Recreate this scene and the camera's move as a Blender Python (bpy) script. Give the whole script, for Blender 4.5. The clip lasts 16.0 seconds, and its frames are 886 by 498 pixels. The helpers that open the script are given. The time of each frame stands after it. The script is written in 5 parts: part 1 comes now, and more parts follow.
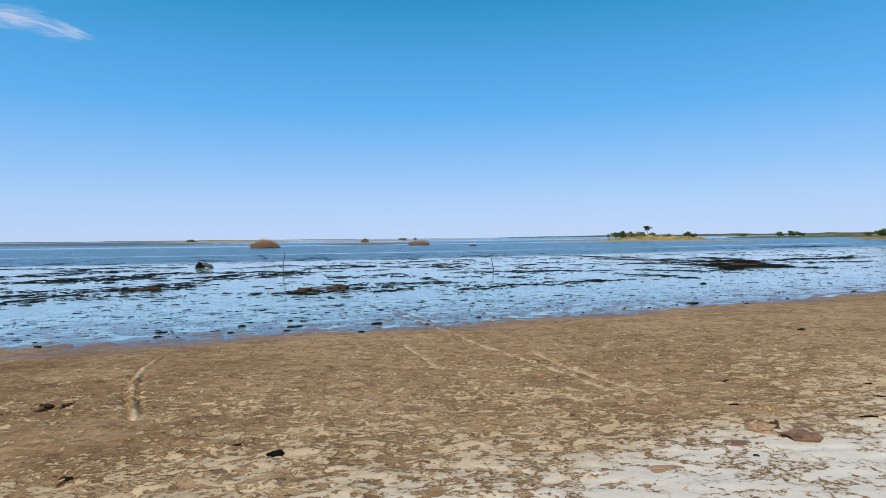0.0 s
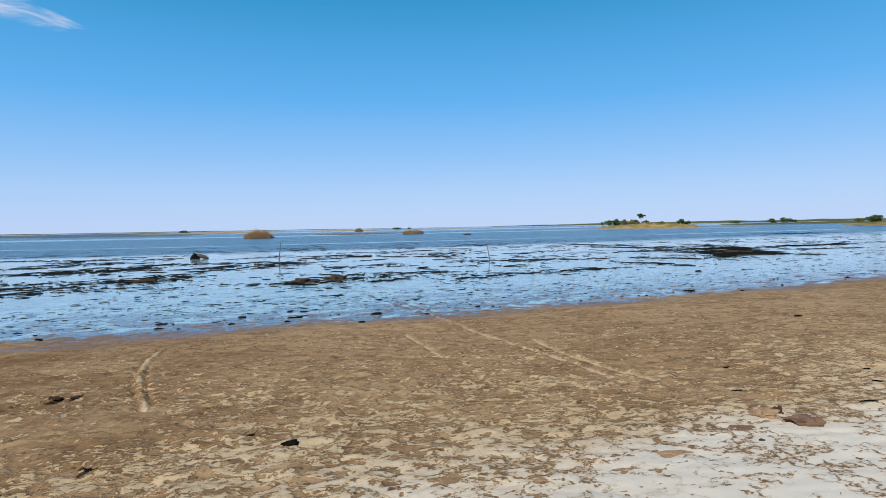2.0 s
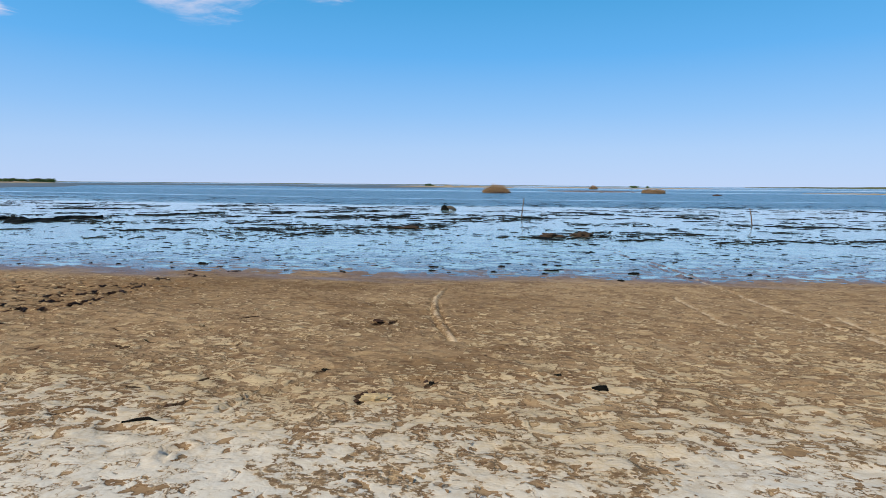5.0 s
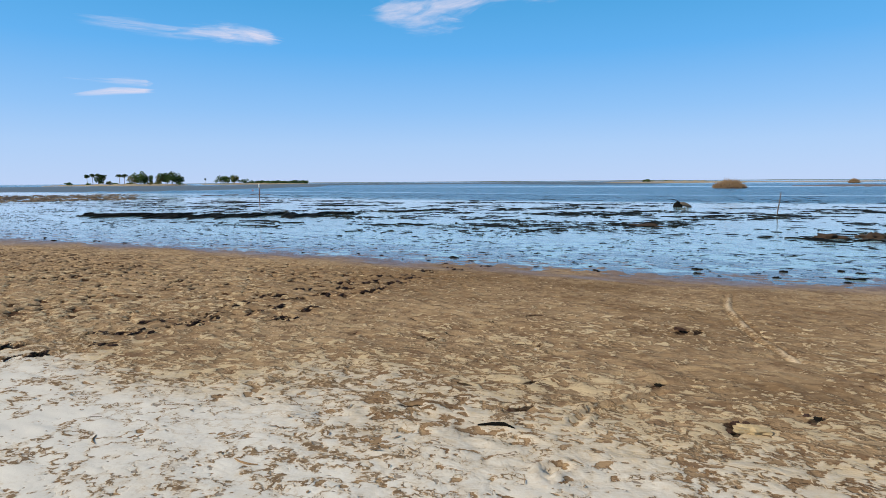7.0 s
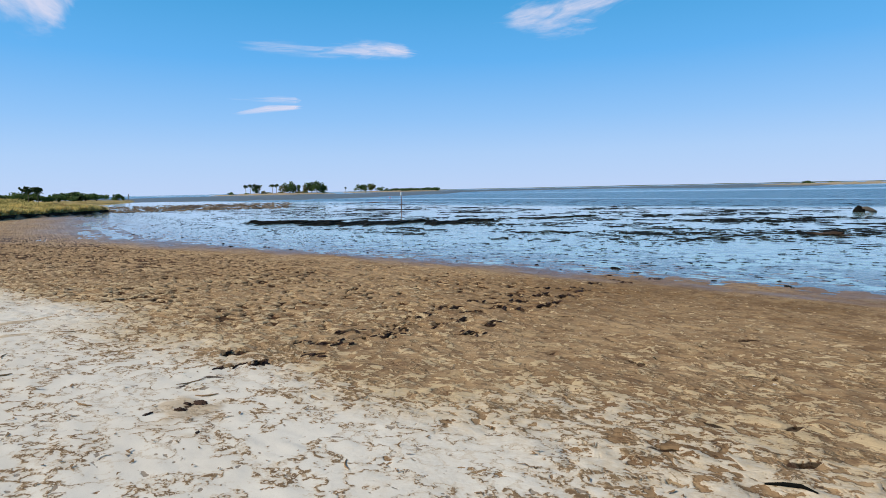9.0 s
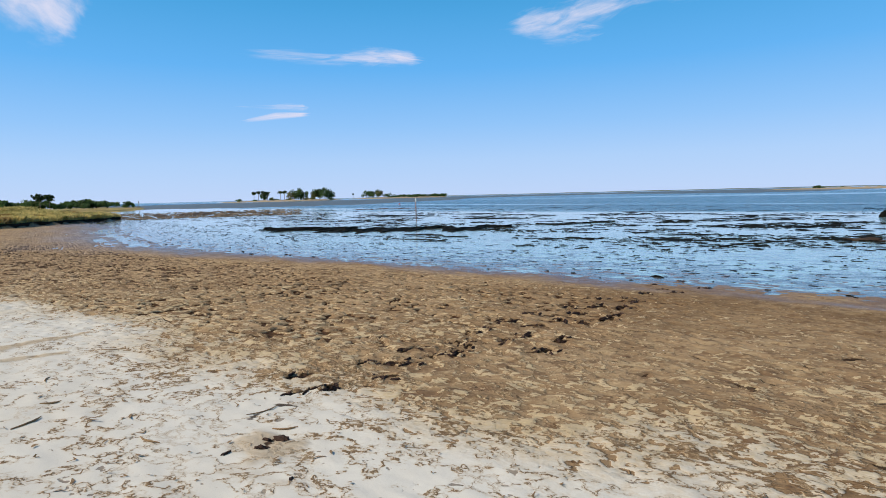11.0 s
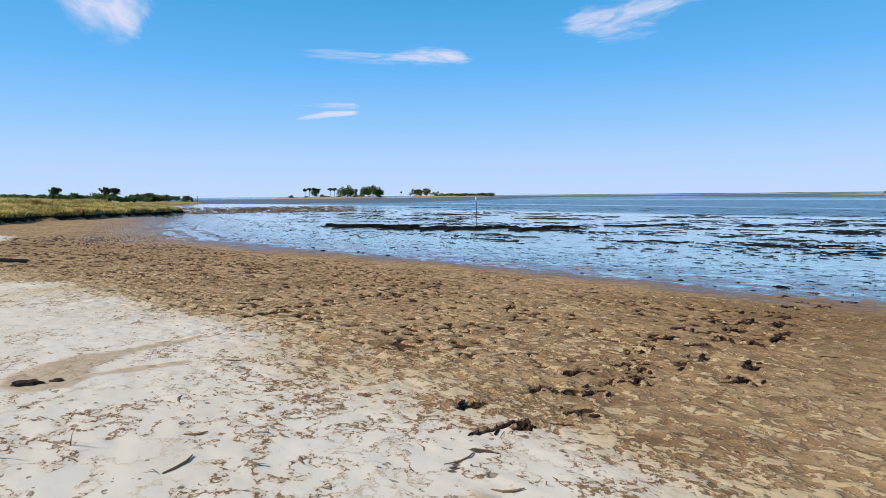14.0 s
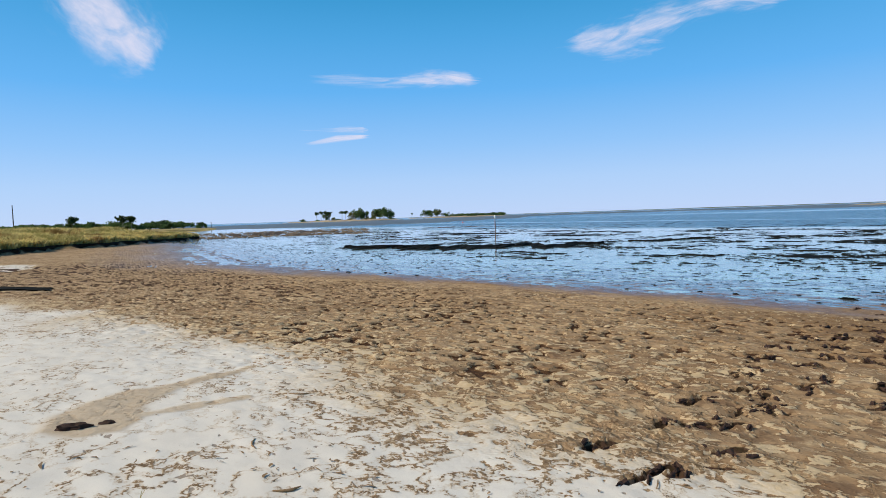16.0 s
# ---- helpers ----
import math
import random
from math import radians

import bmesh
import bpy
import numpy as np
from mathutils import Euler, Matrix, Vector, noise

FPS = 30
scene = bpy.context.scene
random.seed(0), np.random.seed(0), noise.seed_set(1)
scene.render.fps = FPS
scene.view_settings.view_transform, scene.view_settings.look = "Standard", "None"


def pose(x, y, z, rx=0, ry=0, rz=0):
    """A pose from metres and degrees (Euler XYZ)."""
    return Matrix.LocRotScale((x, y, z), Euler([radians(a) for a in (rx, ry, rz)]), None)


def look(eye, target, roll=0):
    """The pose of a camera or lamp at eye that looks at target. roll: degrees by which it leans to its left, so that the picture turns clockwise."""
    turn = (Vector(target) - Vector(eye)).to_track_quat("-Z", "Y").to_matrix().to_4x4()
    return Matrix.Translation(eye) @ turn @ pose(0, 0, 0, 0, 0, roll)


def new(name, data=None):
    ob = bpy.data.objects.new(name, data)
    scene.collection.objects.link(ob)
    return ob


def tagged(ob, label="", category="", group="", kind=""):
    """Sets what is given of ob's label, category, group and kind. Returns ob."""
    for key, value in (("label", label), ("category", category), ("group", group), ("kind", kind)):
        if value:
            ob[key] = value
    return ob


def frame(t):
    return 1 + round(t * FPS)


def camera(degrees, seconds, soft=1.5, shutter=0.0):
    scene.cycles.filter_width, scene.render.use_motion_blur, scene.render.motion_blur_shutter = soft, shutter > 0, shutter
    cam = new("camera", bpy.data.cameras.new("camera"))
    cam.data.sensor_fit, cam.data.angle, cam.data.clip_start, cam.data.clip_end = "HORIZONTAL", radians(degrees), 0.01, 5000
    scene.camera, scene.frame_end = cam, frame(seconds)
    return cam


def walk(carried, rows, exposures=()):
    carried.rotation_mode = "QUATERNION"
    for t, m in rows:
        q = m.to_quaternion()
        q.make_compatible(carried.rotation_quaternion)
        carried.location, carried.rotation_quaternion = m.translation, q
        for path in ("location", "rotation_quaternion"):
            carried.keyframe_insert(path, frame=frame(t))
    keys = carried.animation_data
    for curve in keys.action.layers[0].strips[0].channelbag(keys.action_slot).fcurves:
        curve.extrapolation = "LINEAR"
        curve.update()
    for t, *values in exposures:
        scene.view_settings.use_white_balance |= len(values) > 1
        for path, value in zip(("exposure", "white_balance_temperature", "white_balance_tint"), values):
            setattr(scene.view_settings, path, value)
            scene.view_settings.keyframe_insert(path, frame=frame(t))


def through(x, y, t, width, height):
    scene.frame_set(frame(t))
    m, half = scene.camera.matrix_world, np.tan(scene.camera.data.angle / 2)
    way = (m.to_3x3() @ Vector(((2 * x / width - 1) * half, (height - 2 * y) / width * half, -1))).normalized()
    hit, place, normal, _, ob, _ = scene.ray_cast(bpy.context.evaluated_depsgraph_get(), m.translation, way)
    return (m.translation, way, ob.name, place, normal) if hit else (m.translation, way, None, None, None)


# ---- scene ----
cam = camera(74.8, 16.0, soft=0.9)
PATH = [
    (0, (0.01, 0.039, 1.509), (0.011, 2.038, 1.471), -0.6),
    (0.5, (-0.011, 0.045, 1.532), (-0.022, 2.045, 1.492), -0.4),
    (1, (-0.1, 0.023, 1.543), (-0.116, 2.022, 1.506), -0.3),
    (1.5, (-0.164, -0.001, 1.543), (-0.231, 1.998, 1.501), -1.3),
    (2, (-0.132, -0.017, 1.533), (-0.111, 1.982, 1.457), -1.0),
    (2.5, (-0.071, -0.043, 1.518), (-0.031, 1.954, 1.406), -0.2),
    (3, (-0.063, -0.064, 1.521), (-0.025, 1.928, 1.355), -0.3),
    (3.5, (-0.126, -0.094, 1.516), (-0.087, 1.897, 1.338), 0.8),
    (4, (-0.36, -0.194, 1.529), (-0.34, 1.798, 1.352), 1.2),
    (4.5, (-0.599, -0.291, 1.529), (-0.962, 1.665, 1.329), 0.5),
    (5, (-0.858, -0.296, 1.507), (-1.6, 1.548, 1.286), 0.5),
    (5.2, (-0.967, -0.302, 1.518), (-1.865, 1.472, 1.297), -0.2),
    (7.3, (-2.297, -0.436, 1.432), (-3.644, 1.024, 1.2), -0.3),
    (7.5, (-2.398, -0.475, 1.432), (-3.743, 0.986, 1.199), -0.2),
    (8, (-2.577, -0.615, 1.483), (-3.929, 0.841, 1.252), -1.1),
    (8.5, (-2.783, -0.708, 1.507), (-4.304, 0.572, 1.287), -2.7),
    (9, (-2.972, -0.754, 1.508), (-4.607, 0.38, 1.303), -1.2),
    (9.5, (-3.237, -0.82, 1.495), (-4.871, 0.315, 1.293), -0.8),
    (9.7, (-3.345, -0.863, 1.49), (-4.985, 0.265, 1.295), -1.2),
    (11.8, (-4.335, -1.137, 1.531), (-5.998, -0.039, 1.361), -1.4),
    (12, (-4.47, -1.159, 1.522), (-6.146, -0.08, 1.363), -1.5),
    (12.5, (-4.723, -1.216, 1.509), (-6.439, -0.199, 1.361), -0.3),
    (13, (-4.966, -1.381, 1.508), (-6.699, -0.394, 1.362), 0.1),
    (13.5, (-5.198, -1.493, 1.474), (-6.93, -0.508, 1.293), 0.1),
    (14, (-5.524, -1.575, 1.477), (-7.256, -0.593, 1.293), -0.5),
    (14.5, (-5.797, -1.725, 1.467), (-7.567, -0.811, 1.288), -0.4),
    (15, (-6.027, -1.812, 1.458), (-7.784, -0.876, 1.275), -0.9),
    (15.5, (-6.252, -1.834, 1.409), (-8.006, -0.881, 1.273), -2.3),
    (16, (-6.488, -1.871, 1.369), (-8.243, -0.919, 1.256), -1.9),
]
walk(cam, [(t, look(eye, target, roll)) for t, eye, target, roll in PATH], exposures=((0, -0.04), (8, -0.03), (12, 0.02), (14.5, 0.06), (16, 0.0)))


# ---- light ----
SUN_EL, SUN_AZ = radians(38), math.atan2(-0.45, -0.89)   # azimuth from +y towards +x
world = bpy.data.worlds.new("sky")
scene.world = world
world.use_nodes = True
wn, wl = world.node_tree.nodes, world.node_tree.links
sky = wn.new("ShaderNodeTexSky")
sky.sky_type, sky.sun_disc = "NISHITA", False
sky.sun_elevation, sky.sun_rotation = SUN_EL, SUN_AZ
sky.air_density, sky.dust_density, sky.ozone_density = 1.0, 0.3, 3.0
ramp, coord, split = wn.new("ShaderNodeValToRGB"), wn.new("ShaderNodeTexCoord"), wn.new("ShaderNodeSeparateXYZ")
wl.new(coord.outputs["Generated"], split.inputs[0])
wl.new(split.outputs["Z"], ramp.inputs[0])
# clear autumn sky: pale violet-blue at the horizon, deep cyan-blue above
GRADIENT = ((0.0, (0.52, 0.68, 0.99)), (0.06, (0.43, 0.645, 0.99)), (0.117, (0.29, 0.57, 0.98)), (0.208, (0.125, 0.46, 0.93)), (0.292, (0.07, 0.385, 0.79)), (0.375, (0.026, 0.30, 0.62)), (0.65, (0.03, 0.11, 0.25)), (1.0, (0.035, 0.08, 0.16)))
while len(ramp.color_ramp.elements) < len(GRADIENT):
    ramp.color_ramp.elements.new(0.5)
for e, (p, c) in zip(ramp.color_ramp.elements, GRADIENT):
    e.position, e.color = p, (*c, 1)
lift, blend = wn.new("ShaderNodeVectorMath"), wn.new("ShaderNodeMix")
lift.operation = "SCALE"
lift.inputs["Scale"].default_value = 10.0
wl.new(ramp.outputs[0], lift.inputs[0])
blend.data_type = "RGBA"
blend.inputs[0].default_value = 0.92
wl.new(sky.outputs[0], blend.inputs[6])
wl.new(lift.outputs[0], blend.inputs[7])
wl.new(blend.outputs[2], wn["Background"].inputs[0])
wn["Background"].inputs[1].default_value = 0.1
sun = new("sun", bpy.data.lights.new("sun", "SUN"))
sun.data.energy, sun.data.angle, sun.data.color = 4.7, radians(0.6), (1.0, 0.88, 0.71)
sun.matrix_world = look((0, 0, 0), (-math.sin(SUN_AZ) * math.cos(SUN_EL), -math.cos(SUN_AZ) * math.cos(SUN_EL), -math.sin(SUN_EL)))


# ---- materials ----
class Nodes:
    """A short way to write node trees."""

    def __init__(self, name):
        self.mat = bpy.data.materials.new(name)
        self.mat.use_nodes = True
        self.n, self.l = self.mat.node_tree.nodes, self.mat.node_tree.links
        self.bsdf = self.n["Principled BSDF"]
        self.pos = self.n.new("ShaderNodeNewGeometry").outputs["Position"]

    def put(self, socket, value):
        if isinstance(value, bpy.types.NodeSocket):
            self.l.new(value, socket)
        elif isinstance(value, tuple) and len(value) == 3 and socket.type == "RGBA":
            socket.default_value = (*value, 1)
        else:
            socket.default_value = value

    def math(self, op, a, b=0.0, c=0.0, clamp=False):
        m = self.n.new("ShaderNodeMath")
        m.operation, m.use_clamp = op, clamp
        for s, v in zip(m.inputs, (a, b, c)):
            self.put(s, v)
        return m.outputs[0]

    def scaled(self, v, factor):
        m = self.n.new("ShaderNodeVectorMath")
        m.operation = "MULTIPLY"
        self.put(m.inputs[0], v)
        m.inputs[1].default_value = factor
        return m.outputs[0]

    def turned(self, angle, factor, move=(0, 0, 0)):
        m = self.n.new("ShaderNodeMapping")
        self.l.new(self.pos, m.inputs[0])
        m.vector_type = "POINT"
        r = self.n.new("ShaderNodeVectorRotate")
        r.rotation_type = "Z_AXIS"
        r.inputs["Angle"].default_value = angle
        self.l.new(self.pos, r.inputs[0])
        self.l.new(r.outputs[0], m.inputs[0])
        m.inputs["Scale"].default_value = factor
        m.inputs["Location"].default_value = move
        return m.outputs[0]

    def noise(self, v, scale, detail=4.0, rough=0.55, warp=0.0):
        t = self.n.new("ShaderNodeTexNoise")
        self.put(t.inputs["Vector"], v)
        t.inputs["Scale"].default_value, t.inputs["Detail"].default_value = scale, detail
        t.inputs["Roughness"].default_value, t.inputs["Distortion"].default_value = rough, warp
        return t.outputs[0]

    def step(self, v, lo, hi, a=0.0, b=1.0, smooth=True):
        m = self.n.new("ShaderNodeMapRange")
        m.interpolation_type = "SMOOTHSTEP" if smooth else "LINEAR"
        for s, x in zip(m.inputs, (v, lo, hi, a, b)):
            self.put(s, x)
        return m.outputs[0]

    def mix(self, f, a, b, kind="MIX"):
        m = self.n.new("ShaderNodeMix")
        m.data_type, m.blend_type = "RGBA", kind
        self.put(m.inputs[0], f)
        self.put(m.inputs[6], a)
        self.put(m.inputs[7], b)
        return m.outputs[2]

    def attribute(self, name):
        a = self.n.new("ShaderNodeAttribute")
        a.attribute_name = name
        return a.outputs["Fac"]

    def bump(self, height, strength, distance, base=None):
        b = self.n.new("ShaderNodeBump")
        b.inputs["Strength"].default_value, b.inputs["Distance"].default_value = strength, distance
        self.l.new(height, b.inputs["Height"])
        if base:
            self.l.new(base, b.inputs["Normal"])
        return b.outputs[0]

    def random(self):
        return self.n.new("ShaderNodeObjectInfo").outputs["Random"]

    def island(self):
        return self.n.new("ShaderNodeNewGeometry").outputs["Random Per Island"]

    def done(self, color, rough=0.8, normal=None, **more):
        self.put(self.bsdf.inputs["Base Color"], color)
        self.put(self.bsdf.inputs["Roughness"], rough)
        if normal:
            self.l.new(normal, self.bsdf.inputs["Normal"])
        for k, v in more.items():
            self.put(self.bsdf.inputs[k.replace("_", " ")], v)
        return self.mat


SHORE_TURN = -0.33


def sand_material():
    k = Nodes("tidal_sand")
    d = k.attribute("inland")          # metres from the water's edge
    pale = k.attribute("pale")         # where wind-dried sand lies
    dark = k.attribute("mud_shade")      # wet mud turned up by feet, and shade painted in prints and bank face
    turf = k.attribute("turf")         # peat and thatch of the marsh bank
    rut = k.attribute("rut")           # tyre and drag marks, lined with pale sand
    wet = k.attribute("wet")
    along = k.turned(SHORE_TURN, (0.9, 1.0, 1.0))
    big = k.noise(along, 0.5, 3, 0.5)
    flake = k.noise(along, 6.2, 3.0, 0.55, 0.6)
    chip = k.noise(along, 18.0, 3.0, 0.55, 0.2)
    fine = k.noise(k.pos, 45, 3, 0.6)
    grit = k.noise(k.pos, 220, 2, 0.6)
    # crust flakes of dry sand over the wet brown layer
    level = k.math("ADD", k.math("MULTIPLY", flake, 0.62), k.math("MULTIPLY", chip, 0.38))
    lift = k.math("ADD", k.step(pale, 0.0, 0.42, -0.085, -0.01, smooth=False), k.step(pale, 0.42, 1.0, 0.0, 0.23, smooth=False))
    level = k.math("ADD", level, k.math("ADD", lift, k.math("MULTIPLY", k.math("SUBTRACT", big, 0.5), 0.2)))
    cover = k.step(level, 0.50, 0.535)
    # flake edges darkened for debris and for the relief's shadow, put into colour
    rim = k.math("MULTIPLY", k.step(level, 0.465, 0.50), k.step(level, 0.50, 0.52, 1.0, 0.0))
    # curled lines of brown debris on the dry sand, with a tan stain round them
    patch = k.step(k.noise(along, 1.1, 3, 0.6), 0.36, 0.64, -0.012, 1.0)
    curl = k.math("ABSOLUTE", k.math("SUBTRACT", k.noise(along, 2.5, 5.0, 0.66, 0.1), 0.5))
    cut = k.n.new("ShaderNodeSeparateXYZ")
    k.l.new(k.pos, cut.inputs[0])
    patch = k.math("SUBTRACT", patch, k.step(cut.outputs[0], -13.5, -10.5, 0.4, 0.0))
    breadth = k.math("MULTIPLY", patch, k.step(pale, 0.5, 0.95, 0.052, 0.02, smooth=False))
    near_line = k.math("SUBTRACT", curl, breadth)
    lines = k.math("MULTIPLY", k.step(near_line, -0.006, 0.004, 1.0, 0.0), k.step(chip, 0.40, 0.52))
    stain = k.math("MULTIPLY", k.step(near_line, -0.01, 0.035, 1.0, 0.0), k.step(chip, 0.3, 0.6, 0.35, 1.0))
    # the wet brown layer: soft patches, small tan flecks, its holes' shade painted as dark dashes
    brown = k.mix(k.step(k.noise(along, 0.8, 4, 0.6), 0.32, 0.68), (0.255, 0.166, 0.092), (0.395, 0.275, 0.158))
    brown = k.mix(k.step(k.noise(along, 3.2, 4, 0.6, 0.3), 0.52, 0.64, 0.0, 0.65), brown, (0.46, 0.335, 0.19))
    brown = k.mix(k.step(chip, 0.53, 0.64, 0.0, 0.55), brown, (0.52, 0.395, 0.24))
    brown = k.mix(k.step(k.noise(along, 4.6, 4, 0.6, 0.2), 0.54, 0.61, 0.0, 0.7), brown, (0.165, 0.10, 0.058))
    speck = k.noise(k.turned(SHORE_TURN + 0.2, (0.75, 1.0, 1.0), (3.1, 7.7, 0)), 11.0, 2.0, 0.5, 0.1)
    speck = k.math("MULTIPLY", k.step(speck, 0.68, 0.705), k.step(d, 2.0, 5.0, 0.0, 0.7))
    hole_shade = k.math("MAXIMUM", k.step(k.math("ADD", k.attribute("hole"), k.math("MULTIPLY", k.math("SUBTRACT", chip, 0.5), 0.6)), 0.4, 0.6), speck)
    # farther along the beach the holes are larger, their shade painted the same way
    far_hole_shade = k.math("MULTIPLY", k.step(k.noise(along, 3.1, 3, 0.6), 0.555, 0.60), k.math("MULTIPLY", k.attribute("pitted"), k.step(cut.outputs[0], -21.0, -14.5, 0.95, 0.0)))
    hole_shade = k.math("MAXIMUM", hole_shade, far_hole_shade)
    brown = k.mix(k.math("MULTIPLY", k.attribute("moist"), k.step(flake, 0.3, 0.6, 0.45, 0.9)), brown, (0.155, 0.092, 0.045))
    brown = k.mix(k.math("MULTIPLY", hole_shade, 0.94), brown, (0.042, 0.02, 0.012))
    brown = k.mix(k.math("MULTIPLY", wet, 0.9), brown, (0.18, 0.122, 0.112))
    tan = k.mix(k.noise(k.pos, 2.0, 3), (0.47, 0.352, 0.205), (0.575, 0.455, 0.29))
    white = k.mix(k.noise(k.pos, 1.3, 4), (0.612, 0.575, 0.508), (0.73, 0.71, 0.655))
    light = k.mix(k.step(k.math("ADD", pale, k.math("MULTIPLY", chip, 0.3)), 0.6, 1.0), tan, white)
    amount = k.math("MULTIPLY", k.math("MULTIPLY", cover, k.math("SUBTRACT", 1.0, hole_shade)), k.step(d, 1.2, 4.0, 0.1, 1.0))
    color = k.mix(amount, brown, light)
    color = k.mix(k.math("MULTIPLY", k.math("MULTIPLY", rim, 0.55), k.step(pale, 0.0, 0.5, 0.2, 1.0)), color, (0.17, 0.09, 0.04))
    color = k.mix(k.math("MULTIPLY", k.math("MULTIPLY", stain, amount), 0.65), color, (0.47, 0.355, 0.225))
    color = k.mix(k.math("MULTIPLY", k.math("MULTIPLY", lines, amount), 0.9), color, k.mix(k.step(chip, 0.45, 0.65), (0.30, 0.20, 0.105), (0.135, 0.08, 0.04)))
    color = k.mix(k.math("MULTIPLY", k.attribute("damp"), 0.9), color, k.mix(chip, (0.40, 0.315, 0.22), (0.54, 0.45, 0.335)))
    color = k.mix(k.math("MULTIPLY", rut, k.step(chip, 0.3, 0.5, 0.6, 0.98)), color, (0.56, 0.44, 0.30))
    color = k.mix(k.math("MULTIPLY", k.step(grit, 0.5, 0.75), 0.12), color, (0.12, 0.07, 0.035))
    # dark mud of the prints, taken near black for the shade inside them
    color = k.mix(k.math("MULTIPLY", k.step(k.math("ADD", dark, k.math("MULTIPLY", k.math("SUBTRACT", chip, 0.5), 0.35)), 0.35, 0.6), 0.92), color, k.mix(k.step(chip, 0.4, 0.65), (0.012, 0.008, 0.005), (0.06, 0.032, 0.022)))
    color = k.mix(turf, color, (0.13, 0.11, 0.04))
    soft = k.math("MULTIPLY", k.step(pale, 0.55, 0.95, 0.8, 0.1), k.math("SUBTRACT", 1.0, k.math("MULTIPLY", wet, 0.8)))
    height = k.math("ADD", k.math("SUBTRACT", k.math("MULTIPLY", k.step(level, 0.46, 0.56), 0.25), k.math("MULTIPLY", hole_shade, 0.25)), k.math("ADD", k.math("MULTIPLY", lines, 0.22), k.math("MULTIPLY", soft, k.math("ADD", k.math("MULTIPLY", chip, 0.5), k.math("ADD", k.math("MULTIPLY", flake, 1.2), k.math("MULTIPLY", fine, 0.12))))))
    normal = k.bump(grit, 0.2, 0.003, k.bump(height, 0.7, 0.028))
    rough = k.math("SUBTRACT", 0.92, k.math("MULTIPLY", wet, k.step(k.noise(along, 1.6, 4, 0.6), 0.4, 0.6, 0.5, 0.74)))
    return k.done(color, rough, normal, Specular_IOR_Level=k.math("ADD", 0.06, k.math("MULTIPLY", wet, 0.65)))


def water_material():
    k = Nodes("shallow_water")
    reach = k.attribute("reach")       # metres out from the water's edge
    drift = k.turned(SHORE_TURN, (0.05, 1.0, 1.0))
    far = k.math("ADD", reach, k.math("MULTIPLY", k.math("SUBTRACT", k.noise(drift, 0.09, 3), 0.5), 45.0))
    ruffled = k.step(far, 38.0, 62.0)
    # a calm slick runs along the bay, and broad ones lie far out
    slick = k.math("ABSOLUTE", k.math("SUBTRACT", k.math("ADD", reach, k.math("MULTIPLY", k.noise(drift, 0.06, 2), 10.0)), 89.0))
    slick = k.math("MULTIPLY", k.step(slick, 0.8, 3.2, 0.7, 0.0), k.step(k.noise(k.pos, 0.02, 2), 0.36, 0.52))
    broad = k.math("MULTIPLY", k.step(k.noise(k.turned(SHORE_TURN, (0.06, 1.0, 1.0), (40.0, 9.0, 0)), 0.012, 3), 0.49, 0.55), k.step(reach, 150.0, 230.0, 0.0, 0.75))
    ruffled = k.math("MULTIPLY", ruffled, k.math("SUBTRACT", 1.0, k.math("MAXIMUM", slick, broad)))
    small = k.noise(k.turned(SHORE_TURN, (0.35, 1.0, 1.0)), 5.0, 4, 0.6)
    chop = k.noise(k.turned(SHORE_TURN, (0.3, 1.0, 1.0)), 1.4, 5, 0.65)
    height = k.math("ADD", k.math("MULTIPLY", small, k.step(reach, 2.0, 30.0, 0.10, 0.05)), k.math("MULTIPLY", k.math("MULTIPLY", chop, ruffled), 1.6))
    normal = k.bump(height, 1.0, 0.12)
    # mud ridges just awash near the edge
    ridge = k.noise(k.turned(SHORE_TURN, (0.6, 1.0, 1.0)), 1.5, 5, 0.65, 0.2)
    ridge = k.math("ADD", ridge, k.step(reach, 0.3, 6.0, 0.075, 0.0))
    awash = k.math("MULTIPLY", k.step(ridge, 0.47, 0.58), k.step(k.math("ADD", reach, k.math("MULTIPLY", ridge, 6.0)), 3.0, 12.0, 0.9, 0.32))
    body = k.mix(ruffled, (0.36, 0.56, 0.60), (0.022, 0.085, 0.14))
    body = k.mix(awash, body, (0.085, 0.078, 0.088))
    # thin weed and mud streaks under the surface
    streak = k.noise(k.turned(SHORE_TURN, (0.65, 1.0, 1.0), (5.0, 2.0, 0)), 2.2, 4.0, 0.62, 0.15)
    streak = k.math("MULTIPLY", k.step(streak, 0.565, 0.60), k.step(reach, 38.0, 55.0, 1.0, 0.0))
    streak = k.math("MULTIPLY", streak, k.step(k.noise(drift, 0.35, 3), 0.35, 0.6, 0.25, 1.0))
    body = k.mix(streak, body, (0.035, 0.04, 0.04))
    awash = k.math("MAXIMUM", awash, streak)
    ior = k.math("SUBTRACT", k.math("SUBTRACT", 1.9, k.math("MULTIPLY", awash, 0.72)), k.math("MULTIPLY", ruffled, 0.2))
    return k.done(body, k.math("ADD", 0.06, k.math("MULTIPLY", ruffled, 0.16)), normal, IOR=ior)


def plain(name, a, b, scale=6.0, rough=0.85, relief=0.0, islands=False, gloss=0.5):
    k = Nodes(name)
    f = k.noise(k.pos, scale, 4, 0.6)
    if islands:
        f = k.math("ADD", k.math("MULTIPLY", f, 0.4), k.math("MULTIPLY", k.island(), 0.6))
    normal = k.bump(k.noise(k.pos, scale * 4, 4), 0.7, relief) if relief else None
    return k.done(k.mix(f, a, b), rough, normal, Specular_IOR_Level=gloss)


